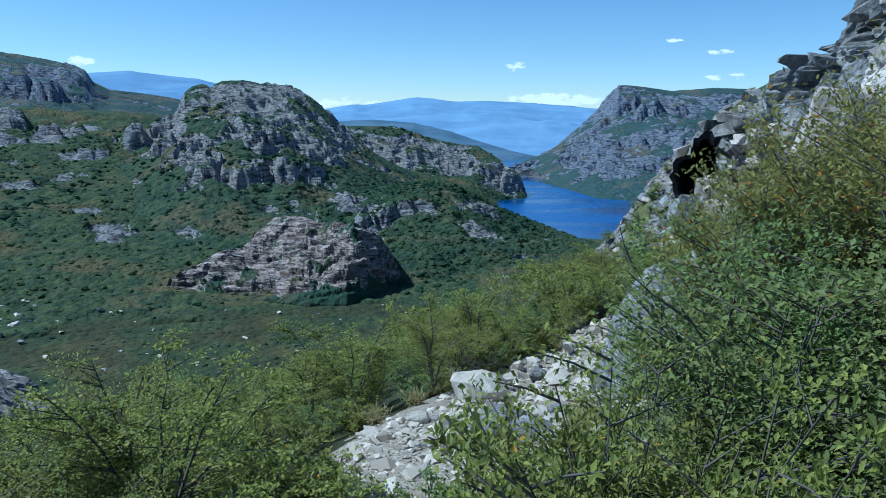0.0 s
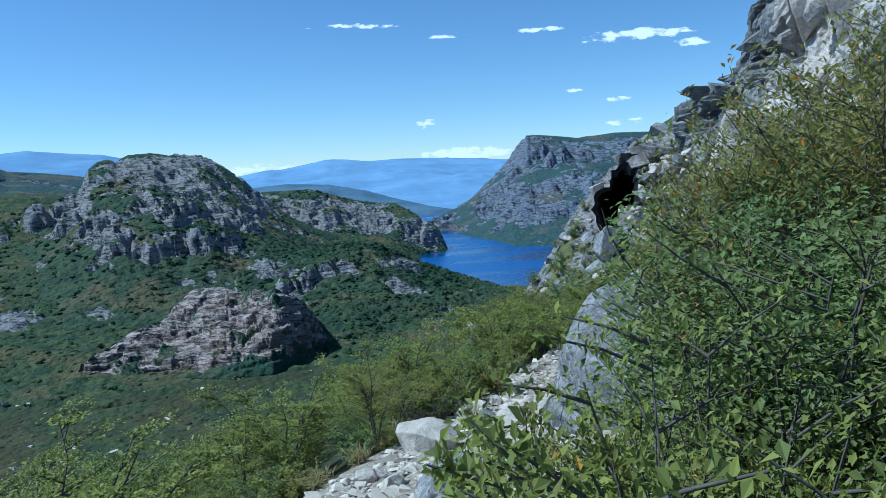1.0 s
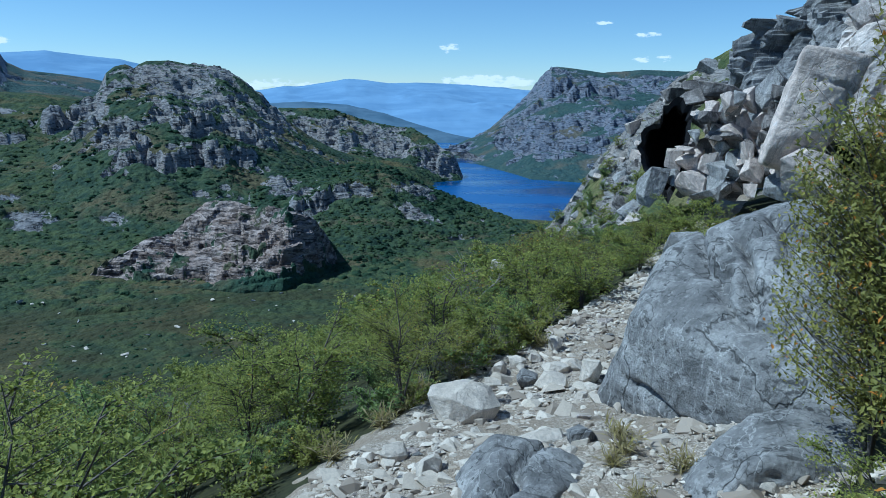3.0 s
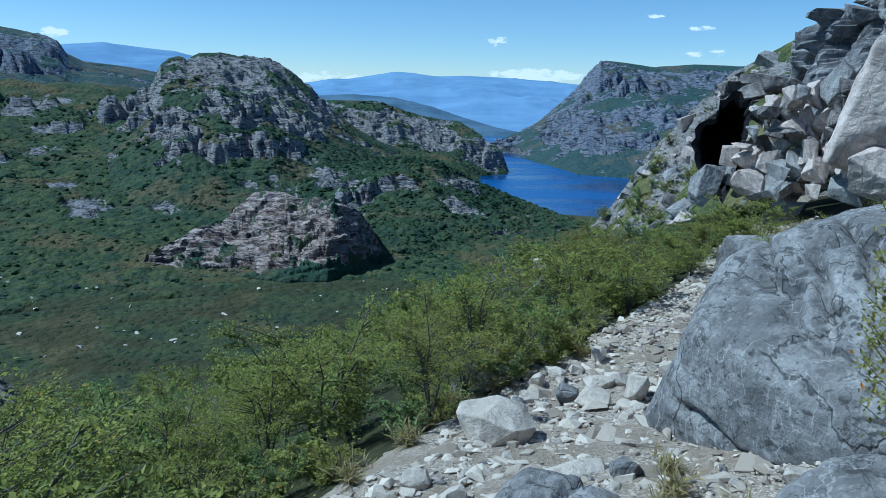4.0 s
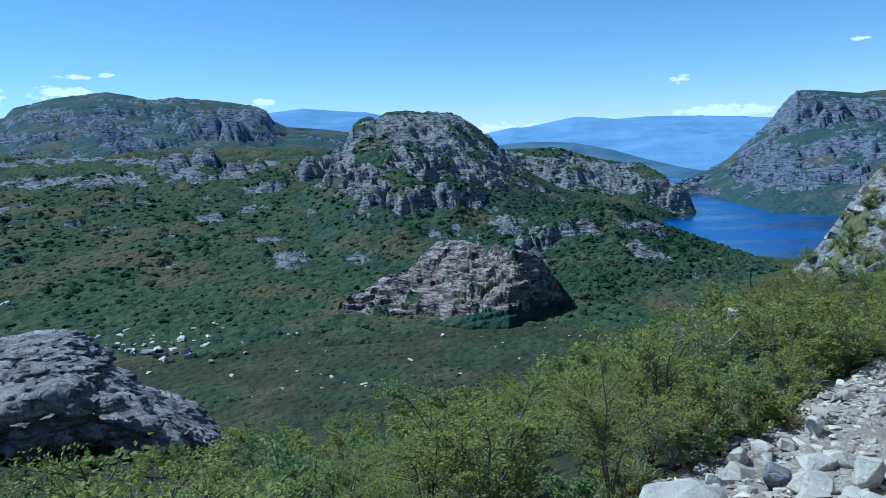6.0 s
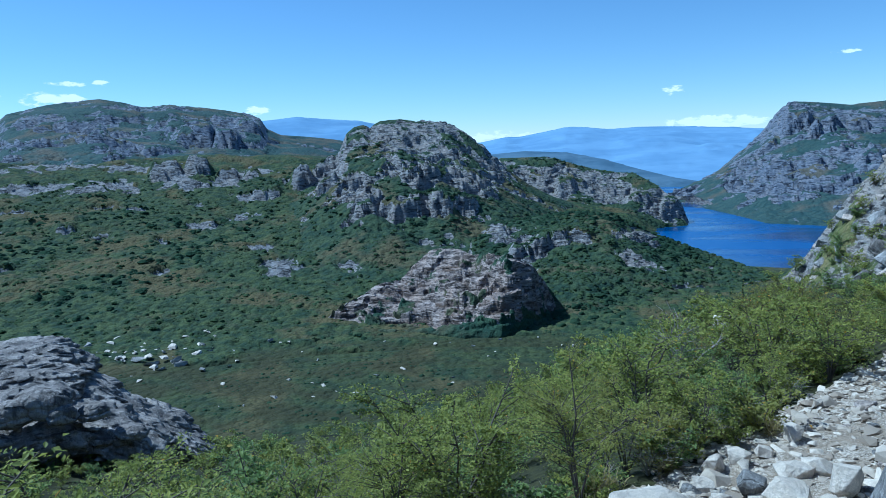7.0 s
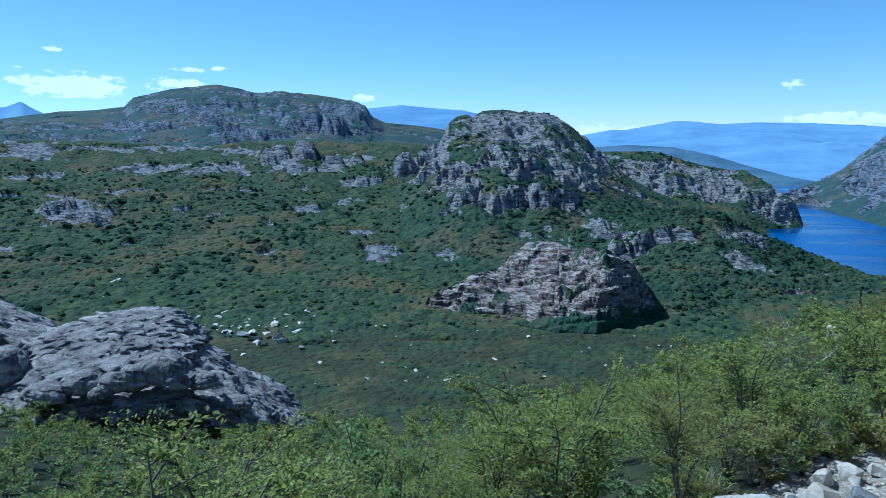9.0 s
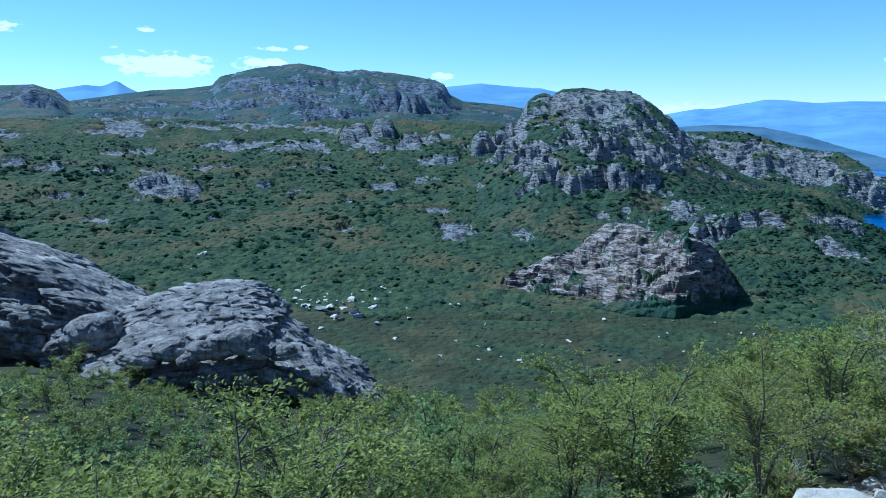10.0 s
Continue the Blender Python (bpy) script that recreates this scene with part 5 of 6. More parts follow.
build_cliff()


def at_bearing(b, el, d):
    b, el = radians(b), radians(el)
    return Vector((d * math.cos(el) * math.sin(b), d * math.cos(el) * math.cos(b), EYE + d * math.sin(el)))


def block(seed, b, el, d, size, mat, label="pale angular block fallen from the cliff"):
    rng = random.Random(seed)
    ob = new("rock_block", hull_mesh("rock_block", seed, tuple(s / 2 for s in size), 11, 0.08, mat, 2))
    m = at_bearing(b, el, d)
    ob.matrix_world = pose(*m, rng.uniform(-16, 16), rng.uniform(-16, 16), -b + rng.uniform(-35, 35))
    return tagged(ob, label, "rock", "blocks below the cliff")


BLOCKS = [  # bearing, angle, distance, width, height
    (25.2, -2.6, 15.0, 0.85, 0.75), (25.0, -4.6, 14.9, 0.85, 0.95), (25.3, -6.1, 14.7, 0.95, 0.8), (26.6, -1.4, 15.3, 1.5, 0.85), (27.3, -2.6, 15.1, 1.2, 0.8),
    (26.9, -3.9, 15.0, 1.2, 1.0), (27.6, -5.2, 14.8, 1.1, 1.0), (28.4, -1.6, 15.2, 1.0, 0.9), (29.0, -3.0, 15.0, 0.9, 1.0), (28.8, -4.6, 14.7, 1.0, 0.9),
    (29.5, 0.2, 15.0, 0.8, 1.1), (30.1, -1.6, 14.8, 0.8, 1.1), (30.6, 0.8, 14.8, 0.9, 1.0), (30.8, -3.4, 14.4, 1.1, 1.3), (31.5, -0.8, 14.6, 0.9, 1.2),
    (26.2, -7.0, 14.3, 0.9, 0.7), (30.0, -5.0, 14.2, 1.0, 0.8), (32.6, -4.6, 13.8, 1.3, 1.2), (31.8, -6.3, 13.4, 1.2, 0.9), (25.9, 0.3, 16.2, 1.4, 0.6), (24.7, -0.4, 16.4, 1.0, 0.5),
    (27.0, 0.9, 16.0, 1.6, 0.8), (24.0, 0.4, 18.0, 0.9, 0.6), (25.4, 1.2, 17.5, 1.0, 0.7), (26.0, -3.4, 15.4, 0.7, 0.6), (28.0, -0.6, 15.6, 1.1, 0.6), (29.4, -3.9, 15.1, 0.8, 0.8),
    (27.2, -6.4, 14.6, 0.8, 0.6), (29.6, -6.2, 14.2, 0.8, 0.7), (31.2, -2.2, 14.8, 0.8, 0.8), (28.6, -2.4, 15.4, 0.9, 0.7), (30.2, -4.2, 14.6, 0.7, 0.7)]
for i, (b, el, d, w, h) in enumerate(BLOCKS):
    k = 0.62 + 0.36 * ((i * 7) % 5) / 4
    block(500 + i, b + (0.9 if el < -0.5 else 0.3), el, d, (0.9 * k * w, 0.75 * w + 0.2, 0.9 * k * h), ROCK_FAR if d > 15.9 else ROCK_WARM if i % 3 else ROCK_GREY)
rng_c = random.Random(64)
for i in range(46):
    b = rng_c.uniform(24.6, 33.5)
    block(5200 + i, b, rng_c.uniform(-7.2, 0.2) + 0.12 * (b - 25), 15.1 - 0.12 * (b - 25) + rng_c.uniform(-0.3, 0.3), (rng_c.uniform(0.3, 0.75), 0.6, rng_c.uniform(0.25, 0.7)), (ROCK_WARM, ROCK_GREY, ROCK_FAR)[i % 3], "small angular rock wedged between fallen blocks")
great = worn_rock("rock_slab", 641, (0.56, 0.42, 1.05), ROCK_WARM, level=6, rough=0.07, scale=1.3, planes=8, hard=16, cracks=(((0.9, 0.2, 0.3), 0.25, 0.10, 0.03), ((0.2, 0.1, 1), 0.4, 0.08, 0.03)))
great.matrix_world = pose(*at_bearing(34.3, -0.6, 13.3), -6, 14, -24)
tagged(great, "large pale leaning rock slab against the cliff", "rock slab")
foot = new("rock_slab", hull_mesh("rock_slab", 643, (0.75, 0.5, 0.5), 14, 0.0, ROCK_WARM, 3))
foot.matrix_world = pose(*at_bearing(34.6, -5.2, 12.9), 4, 10, -30)
tagged(foot, "broken pale rock below the cliff", "rock slab")
spike = new("rock_block", hull_mesh("rock_block", 560, (0.42, 0.35, 0.55), 14, 0.0, ROCK_GREY, 3))
spike.matrix_world = pose(*at_bearing(23.4, -6.6, 14.6), 6, 10, 20)
tagged(spike, "pointed grey rock standing before the dark hollow", "rock")


def plates(owner, rows, seed, nod):
    """Thick worn beds of rock lying over one another: bearing, angle, width, thickness, lean, distance."""
    for i, (b, el, w, thick, lean, d) in enumerate(rows):
        ob = crag_mesh("bed", seed + i, w * 1.15, 4.6, thick * 1.5, ROCK_FAR, 5, 3.4, 0.04, owner, 0.10, 0.12, 0.24, True, 3.6)
        ob.matrix_world = pose(*at_bearing(b, el, d + 0.8), 0, 0, -b + 9 * math.sin(i * 1.9)) @ pose(0, 0, 0, nod + 5 * math.sin(i * 2.7), lean + 5 * math.sin(i * 3.1), 0)


plates(bpy.data.objects["rock_mass"], [(-44.2, -13.9, 5.5, 0.8, -7, 44), (-41.0, -13.5, 5.0, 0.8, 2, 44.5), (-38.6, -14.4, 3.6, 0.8, 16, 44), (-43.0, -15.0, 6.2, 0.9, -4, 42.5), (-39.8, -15.1, 4.6, 0.9, 8, 42.5), (-45.6, -16.1, 4.4, 0.7, -6, 41),
                                       (-41.8, -16.3, 5.6, 1.1, 2, 41), (-38.6, -17.0, 4.0, 0.9, 10, 41.4), (-37.4, -16.4, 3.6, 0.8, 20, 42), (-35.4, -17.8, 4.2, 0.7, 26, 42), (-33.0, -19.2, 4.4, 0.6, 28, 42), (-30.8, -20.6, 3.4, 0.5, 28, 42), (-47.6, -16.8, 3.4, 0.6, -4, 41),
                                       (-44.5, -18.3, 5.0, 1.1, -3, 39.5), (-40.6, -18.6, 5.0, 1.1, 2, 39.2), (-37.2, -18.6, 4.2, 1.0, 12, 39.6), (-47.8, -18.2, 4.4, 1.1, -3, 40), (-34.4, -20.0, 4.0, 0.9, 24, 39.8)], 3000, 8)
plates(bpy.data.objects["rock_slab"], [(-54, -9.4, 9, 0.9, 24, 52), (-50.8, -11.6, 8, 0.9, 25, 50), (-57, -8.6, 9, 1.0, 20, 54), (-53, -11.4, 8, 0.9, 24, 49.5), (-49.6, -13.4, 6, 0.8, 25, 48), (-55.8, -11.2, 8, 1.0, 20, 50), (-52.2, -13.6, 6, 0.9, 20, 47.5),
                                       (-59.5, -9.4, 9, 1.0, 18, 52), (-47.4, -13.8, 4, 0.6, 25, 48.5), (-55, -14.2, 7, 1.3, 12, 47.5), (-50.6, -15.8, 4.6, 1.2, 10, 45.5), (-58.5, -13, 7, 1.3, 12, 48)], 3100, 12)


def outcrop_boulders():
    """Rounded boulders under the outcrop's ledge: bearing, angle, width, height, distance."""
    for i, (b, el, w, h, d) in enumerate(((-45.0, -16.9, 1.9, 1.0, 38.6), (-42.9, -17.2, 1.5, 0.9, 38.2), (-41.4, -17.0, 1.7, 1.2, 38.4), (-39.6, -16.6, 2.4, 1.5, 38.4), (-38.6, -17.6, 1.4, 0.9, 37.8), (-43.9, -17.8, 1.1, 0.6, 37.8),
                                          (-47.2, -17.2, 2.2, 0.8, 38.8), (-50.2, -15.0, 3.2, 1.7, 43), (-36.6, -17.8, 1.5, 0.7, 38.4), (-34.2, -19.6, 1.6, 0.6, 38.6))):
        ob = crag_mesh("boulder", 40 + i, w, w * 0.8, h, ROCK_FAR, 5, 2.5, 0.1, None, 0.05, 0.15, 0.10, True, 2.8)
        ob.matrix_world = pose(*at_bearing(b, el, d), 6, 8 * math.sin(i * 2.3), -b + 25 * math.sin(i * 1.7))
        tagged(ob, "rounded grey boulder under the ledge of the outcrop", "boulder", "boulders under the outcrop")


outcrop_boulders()


def slope_rocks():
    """Broken rock strewn down the slope beside the hollow."""
    rng = random.Random(27)
    shapes = [hull_mesh("rock_block", 740 + i, (0.5, 0.4, 0.26), 13, 0.05, (ROCK_GREY, ROCK_FAR, ROCK_WARM)[i % 3]) for i in range(6)]
    b, dd, z, _ = LANDFORMS["rocky_slope"]
    done = 0
    while done < 130:
        i, k = rng.randrange(5, 75), rng.randrange(18, 118)
        if b[i] > 27:
            continue
        d, size = dd[i, k], rng.uniform(0.25, 0.5) * math.exp(abs(rng.gauss(0, 0.5)))
        ob = new("rock_block", shapes[done % 6])
        ob.matrix_world = pose(d * math.sin(radians(b[i])), d * math.cos(radians(b[i])), z[i, k] + 0.08 * size, rng.uniform(-25, 25), rng.uniform(-25, 25), rng.uniform(0, 360)) @ Matrix.Scale(size, 4)
        tagged(ob, "broken grey rock lying on the steep slope", "rock", "rocks on the slope")
        done += 1


slope_rocks()


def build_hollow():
    """A deep hollow among the blocks, its shade painted near black: a closed pocket with an uneven mouth."""
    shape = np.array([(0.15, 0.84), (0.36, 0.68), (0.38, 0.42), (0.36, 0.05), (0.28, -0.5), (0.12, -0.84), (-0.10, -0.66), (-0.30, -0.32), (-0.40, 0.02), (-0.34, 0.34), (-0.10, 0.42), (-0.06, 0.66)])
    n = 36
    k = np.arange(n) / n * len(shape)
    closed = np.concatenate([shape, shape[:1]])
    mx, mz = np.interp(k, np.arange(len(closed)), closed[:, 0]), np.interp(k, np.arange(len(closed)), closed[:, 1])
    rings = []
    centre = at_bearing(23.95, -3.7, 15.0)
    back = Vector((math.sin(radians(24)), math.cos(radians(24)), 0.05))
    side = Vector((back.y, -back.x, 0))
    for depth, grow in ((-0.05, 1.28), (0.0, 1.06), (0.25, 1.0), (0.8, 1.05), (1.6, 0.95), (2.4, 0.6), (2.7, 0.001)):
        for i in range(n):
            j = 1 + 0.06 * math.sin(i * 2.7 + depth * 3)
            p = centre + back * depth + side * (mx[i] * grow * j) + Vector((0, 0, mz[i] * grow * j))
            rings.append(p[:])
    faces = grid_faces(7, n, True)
    ob = mesh_object("rock_hollow", np.array(rings), faces, ROCK_SHADE_BLACK, shade=False)
    return tagged(ob, "deep hollow between the fallen rocks, black with painted shade", "cave")


build_hollow()


# ---------------------------------------------------------------- shrubs
def tubes(lines, sides=3):
    """Tapered tubes along lines of points with radii."""
    verts, faces, base = [], [], 0
    for pts, radii in lines:
        pts = np.array(pts)
        along = np.gradient(pts, axis=0)
        along /= np.linalg.norm(along, axis=1)[:, None] + 1e-9
        ref = np.where(np.abs(along[:, 2:3]) > 0.9, np.array([[1.0, 0, 0]]), np.array([[0, 0, 1.0]]))
        e1 = np.cross(along, ref)
        e1 /= np.linalg.norm(e1, axis=1)[:, None] + 1e-9
        e2 = np.cross(along, e1)
        for i in range(len(pts)):
            for k in range(sides):
                a = 2 * math.pi * k / sides
                verts.append(pts[i] + radii[i] * (math.cos(a) * e1[i] + math.sin(a) * e2[i]))
        faces.append(grid_faces(len(pts), sides, True) + base)
        base += len(pts) * sides
    return np.array(verts), np.concatenate(faces)


def shrub_meshes(seed, height, spread, stems, leaves, leaf, upright=0.5, layered=0.5, twigs=6, thick=0.012, slim=0.6, low=0.10, tight=0.17):
    """The stems and the leaves of one shrub: stems fan out from the base, twigs carry small leaves in sprays."""
    rng = np.random.default_rng(seed)
    lines, tips = [], []
    for s in range(stems):
        turn, out = rng.uniform(0, 2 * math.pi), rng.uniform(0.15, 1.0) ** 0.7
        size = height * rng.uniform(0.72, 1.05)
        k = np.linspace(0, 1, 6)
        reach = spread * out * k ** (1.0 + upright)
        bend = 0.06 * height * np.cumsum(rng.normal(0, 0.5, (6, 2)), axis=0) * k[:, None]
        pts = np.stack([np.cos(turn) * reach + bend[:, 0], np.sin(turn) * reach + bend[:, 1], size * k ** 0.9 * (1 - 0.25 * out * k)], 1)
        lines.append((pts, thick * (1 - 0.85 * k) * rng.uniform(0.7, 1.2) + 0.0012))
        for w in range(twigs):
            j = rng.uniform(low, 0.98)
            p = np.array([np.interp(j, k, pts[:, c]) for c in range(3)])
            a = turn + rng.normal(0, 1.1)
            length = height * rng.uniform(0.18, 0.42) * (1.15 - 0.6 * j)
            up = rng.uniform(0.05, 0.55) + upright * 0.5
            d = np.array([math.cos(a), math.sin(a), up])
            d /= np.linalg.norm(d)
            m = np.linspace(0, 1, 3)
            q = p + np.outer(m, d) * length + np.outer(m**2, [0, 0, -0.12 * length * (1 - upright)])
            lines.append((q, thick * 0.35 * (1 - 0.8 * m) + 0.0008))
            tips.append((np.array([q[0] * 0.4 + q[1] * 0.6, q[1], q[1] * 0.5 + q[2] * 0.5, q[2]]), length, turn))
        tips.append((pts[3:], height * 0.2, turn))
        if low < 0.2:
            tips.append((pts[1:4], height * 0.26, turn))
            tips.append((pts[1:3], height * 0.26, turn))
    limit = spread * 1.3

    def within(pts):
        r = np.hypot(pts[:, 0], pts[:, 1])
        k = np.where(r > limit * 0.8, (limit * 0.8 + (limit * 0.2) * np.tanh((r - limit * 0.8) / (limit * 0.4))) / np.maximum(r, 1e-6), 1)
        return pts * np.stack([k, k, np.ones_like(k)], 1)

    lines = [(within(np.array(a)), b) for a, b in lines]
    tips = [(within(np.array(a)), b, c) for a, b, c in tips]
    sv, sf = tubes(lines)
    pick = rng.integers(0, len(tips), leaves)
    along = rng.uniform(0, 1, leaves)
    centre = np.array([tips[i][0][min(int(t * len(tips[i][0])), len(tips[i][0]) - 1)] for i, t in zip(pick, along)])
    size = np.array([tips[i][1] for i in pick])
    off = rng.normal(0, 1, (leaves, 3)) * np.array([tight, tight, tight * (1 - 0.78 * layered)]) * size[:, None]
    centre = within(centre + off)
    centre[:, 2] = np.maximum(centre[:, 2], 0.02)
    ll = leaf * rng.uniform(0.65, 1.25, leaves)
    az = rng.uniform(0, 2 * math.pi, leaves)
    tilt = rng.normal(0.1 + 0.5 * upright, 0.45, leaves)
    d = np.stack([np.cos(az) * np.cos(tilt), np.sin(az) * np.cos(tilt), np.sin(tilt)], 1)
    side = np.stack([-np.sin(az), np.cos(az), rng.normal(0, 0.45, leaves)], 1)
    side /= np.linalg.norm(side, axis=1)[:, None]
    normal = np.cross(d, side)
    half = (ll * slim * 0.5)[:, None]
    ll = ll[:, None]
    fold = normal * ll * 0.10
    quad = np.stack([centre, centre + d * ll * 0.5 + side * half + fold, centre + d * ll, centre + d * ll * 0.5 - side * half + fold], 1)
    return sv, sf, quad.reshape(-1, 3), np.arange(leaves * 4).reshape(-1, 4)


def shrub(seed, label, mat, bark=None, **shape):
    root = new("shrub")
    root.empty_display_size = 0.1
    sv, sf, lv, lf = shrub_meshes(seed, **shape)
    mesh_object("branchwork", sv, sf, bark or BARK, root)
    mesh_object("crown", lv, lf, mat, root, shade=False)
    return tagged(root, label, "shrub", "shrubs on the slope")


GREEN = "bright green small-leaved beech shrub on the slope"
DARK = "dark green leafy shrub on the slope"
HEATH = "olive green upright heath shrub with fine leaves"
KINDS = {
    "near": [shrub(901, GREEN, LEAF_BEECH, height=1.65, spread=0.72, stems=7, leaves=7400, leaf=0.033, upright=0.35, layered=0.93, twigs=15, low=0.24, tight=0.145, thick=0.017),
             shrub(902, GREEN, LEAF_BEECH, height=1.45, spread=0.84, stems=8, leaves=7400, leaf=0.032, upright=0.22, layered=0.96, twigs=13, low=0.22, tight=0.145, thick=0.016),
             shrub(903, DARK, LEAF_DARK, height=1.15, spread=0.62, stems=10, leaves=6400, leaf=0.031, upright=0.45, layered=0.75, twigs=10, low=0.15, tight=0.14, thick=0.013),
             shrub(904, GREEN, LEAF_BEECH, height=1.95, spread=0.66, stems=5, leaves=6000, leaf=0.032, upright=0.45, layered=0.95, twigs=18, low=0.30, tight=0.13, thick=0.020)],
    "mid": [shrub(911, GREEN, LEAF_BEECH, height=1.65, spread=0.75, stems=6, leaves=3200, leaf=0.049, upright=0.35, layered=0.93, twigs=12, low=0.22, tight=0.14, thick=0.018),
            shrub(912, GREEN, LEAF_BEECH, height=1.40, spread=0.86, stems=7, leaves=3200, leaf=0.048, upright=0.22, layered=0.96, twigs=11, low=0.22, tight=0.14, thick=0.017),
            shrub(913, DARK, LEAF_DARK, height=1.15, spread=0.65, stems=9, leaves=3000, leaf=0.046, upright=0.45, layered=0.7, twigs=8, low=0.15, tight=0.15),
            shrub(914, HEATH, LEAF_HEATH, height=1.15, spread=0.42, stems=14, leaves=2600, leaf=0.040, upright=0.8, layered=0.0, twigs=6, slim=0.4),
            shrub(915, GREEN, LEAF_BEECH, height=2.0, spread=0.7, stems=4, leaves=2700, leaf=0.050, upright=0.45, layered=0.95, twigs=15, low=0.28, tight=0.13, thick=0.022)]}
USED = set()


def plant(kind, index, x, y, scale=1.0, turn=0.0, sink=0.03, squash=1.0):
    first = KINDS[kind][index]
    m = pose(x, y, ground_at(x, y) - sink, 0, 0, turn)
    ob = first if first.name not in USED else copy_thing(first, m)
    USED.add(first.name)
    ob.matrix_world = m @ Matrix.Diagonal((scale, scale, scale * squash, 1))
    return ob


# how high the shrubs stand along the slope: bearing / angle
BROW = table("-60/-14.4 -55/-14.8 -50/-16 -45/-17.8 -36/-18.8 -28/-20 -21/-20.8 -15/-20.2 -8/-18.2 -2/-16.3 2/-14.8 7/-12.8 11/-11.2 18/-9.5 30/-8")


def thicket():
    """Shrubs all over the slope, thinning with distance; none on the trail or in the rocks."""
    rng = random.Random(99)
    placed = []

    def free(x, y, gap):
        return all((x - a) ** 2 + (y - b) ** 2 > gap * gap for a, b in placed)

    spots = []
    for k in range(12000):
        b, d = rng.uniform(-75, 30), math.sqrt(rng.uniform(1.6**2, 40**2)) if k % 2 else rng.uniform(1.6, 16)
        spots.append((b, d, d * math.sin(radians(b)), d * math.cos(radians(b))))
    xs, ys = np.array(spots)[:, 2], np.array(spots)[:, 3]
    sides, _, halves = along_trail(xs, ys)
    levels = ground_height(xs, ys)
    for (b, d, x, y), q, half, level in zip(spots, sides, halves, levels):
        edge = abs(q) - half
        if edge < (0.95 if q > 0 and d < 4.2 else 0.45 if q > 0 and d < 5 else 0.0 if q > 0 and d < 7 else 0.08 if q > 0 and d < 11 else 0.22) or (q < 0 and d < 9.6) or (q < 0 and b > 24 and d > 11) or (d > 38 and b < -26):
            continue
        gap = (0.50 + 0.029 * d) * (0.85 if b < -24 and d > 9 else 1.0)
        if not free(x, y, gap):
            continue
        placed.append((x, y))
        kind = "near" if d < 6.2 else "mid" if d < 13 else "far"
        if kind == "mid" and q < 0 and rng.random() < 0.4:
            i = 3
        else:
            i = rng.choice({"near": (0, 0, 1, 1, 2, 2, 3), "mid": (0, 0, 1, 1, 2, 2, 4), "far": (0, 1, 2)}[kind])
        tall = min(1.4, 0.50 + 0.36 * abs(rng.gauss(0.6, 0.8))) * (0.66 if q > 0 and edge < 0.9 else 0.86) 
        limit = EYE + d * math.tan(radians(float(np.interp(b, BROW[:, 0], BROW[:, 1])) + rng.uniform(-2.4, 0.6))) - float(level)
        tall = min(tall * 1.1, limit / (0.92 * {"near": (1.65, 1.45, 1.15, 1.95), "mid": (1.65, 1.4, 1.15, 1.15, 2.0), "far": (1.7, 1.15, 1.35)}[kind][i]))
        tall = max(tall, 0.34 if d > 12 else 0.22)
        if kind == "far":
            FAR.append((i, x, y, float(level) - 0.03, tall, rng.uniform(0, 6.283)))
        else:
            plant(kind, i, x, y, tall, rng.uniform(0, 360))


def join_far():
    """The farther shrubs of the slope in one mesh of leaves and one of branches for each kind of leaf."""
    for index, (mat, label) in enumerate(((LEAF_BEECH, "bright green shrubs along the brow of the slope"), (LEAF_DARK, "dark green shrubs along the brow of the slope"))):
        leaves, faces, wood, wood_faces, a, b = [], [], [], [], 0, 0
        for i, x, y, z, s, turn in FAR:
            if (i == 1) != (index == 1):
                continue
            sv, sf, lv, lf = FAR_SHAPES[i]
            c, n = math.cos(turn), math.sin(turn)
            spin = np.array([[c, -n, 0], [n, c, 0], [0, 0, 1]]).T * s
            leaves.append(lv @ spin + (x, y, z))
            faces.append(lf + a)
            wood.append(sv @ spin + (x, y, z))
            wood_faces.append(sf + b)
            a, b = a + len(lv), b + len(sv)
        ob = mesh_object("thicket", np.concatenate(leaves), np.concatenate(faces), mat, shade=False)
        tagged(ob, label, "shrubs", kind="stuff")
        twig = mesh_object("branchwork", np.concatenate(wood), np.concatenate(wood_faces), BARK, ob)
        twig["kind"] = "stuff"


FAR = []
FAR_SHAPES = [shrub_meshes(921, height=1.7, spread=0.85, stems=5, leaves=620, leaf=0.118, upright=0.35, layered=0.94, twigs=10, low=0.22, tight=0.14, thick=0.02),
              shrub_meshes(922, height=1.15, spread=0.8, stems=6, leaves=520, leaf=0.108, upright=0.4, layered=0.5, twigs=7, low=0.15),
              shrub_meshes(923, height=1.35, spread=0.9, stems=6, leaves=600, leaf=0.118, upright=0.3, layered=0.94, twigs=9, low=0.22, tight=0.14)]
thicket()


def slope_shrubs():
    """Low olive shrubs between the rocks of the steep slope."""
    rng = random.Random(31)
    b, dd, z, rock = LANDFORMS["rocky_slope"]
    done = 0
    while done < 70:
        i, k = rng.randrange(len(b)), rng.randrange(6, 118)
        if not 15 < b[i] < 23.5 or rock[i, k] > 0.6:
            continue
        FAR.append((rng.choice((0, 1, 1)), dd[i, k] * math.sin(radians(b[i])), dd[i, k] * math.cos(radians(b[i])), float(z[i, k]) - 0.05, rng.uniform(0.2, 0.45), rng.uniform(0, 6.283)))
        done += 1


slope_shrubs()
join_far()


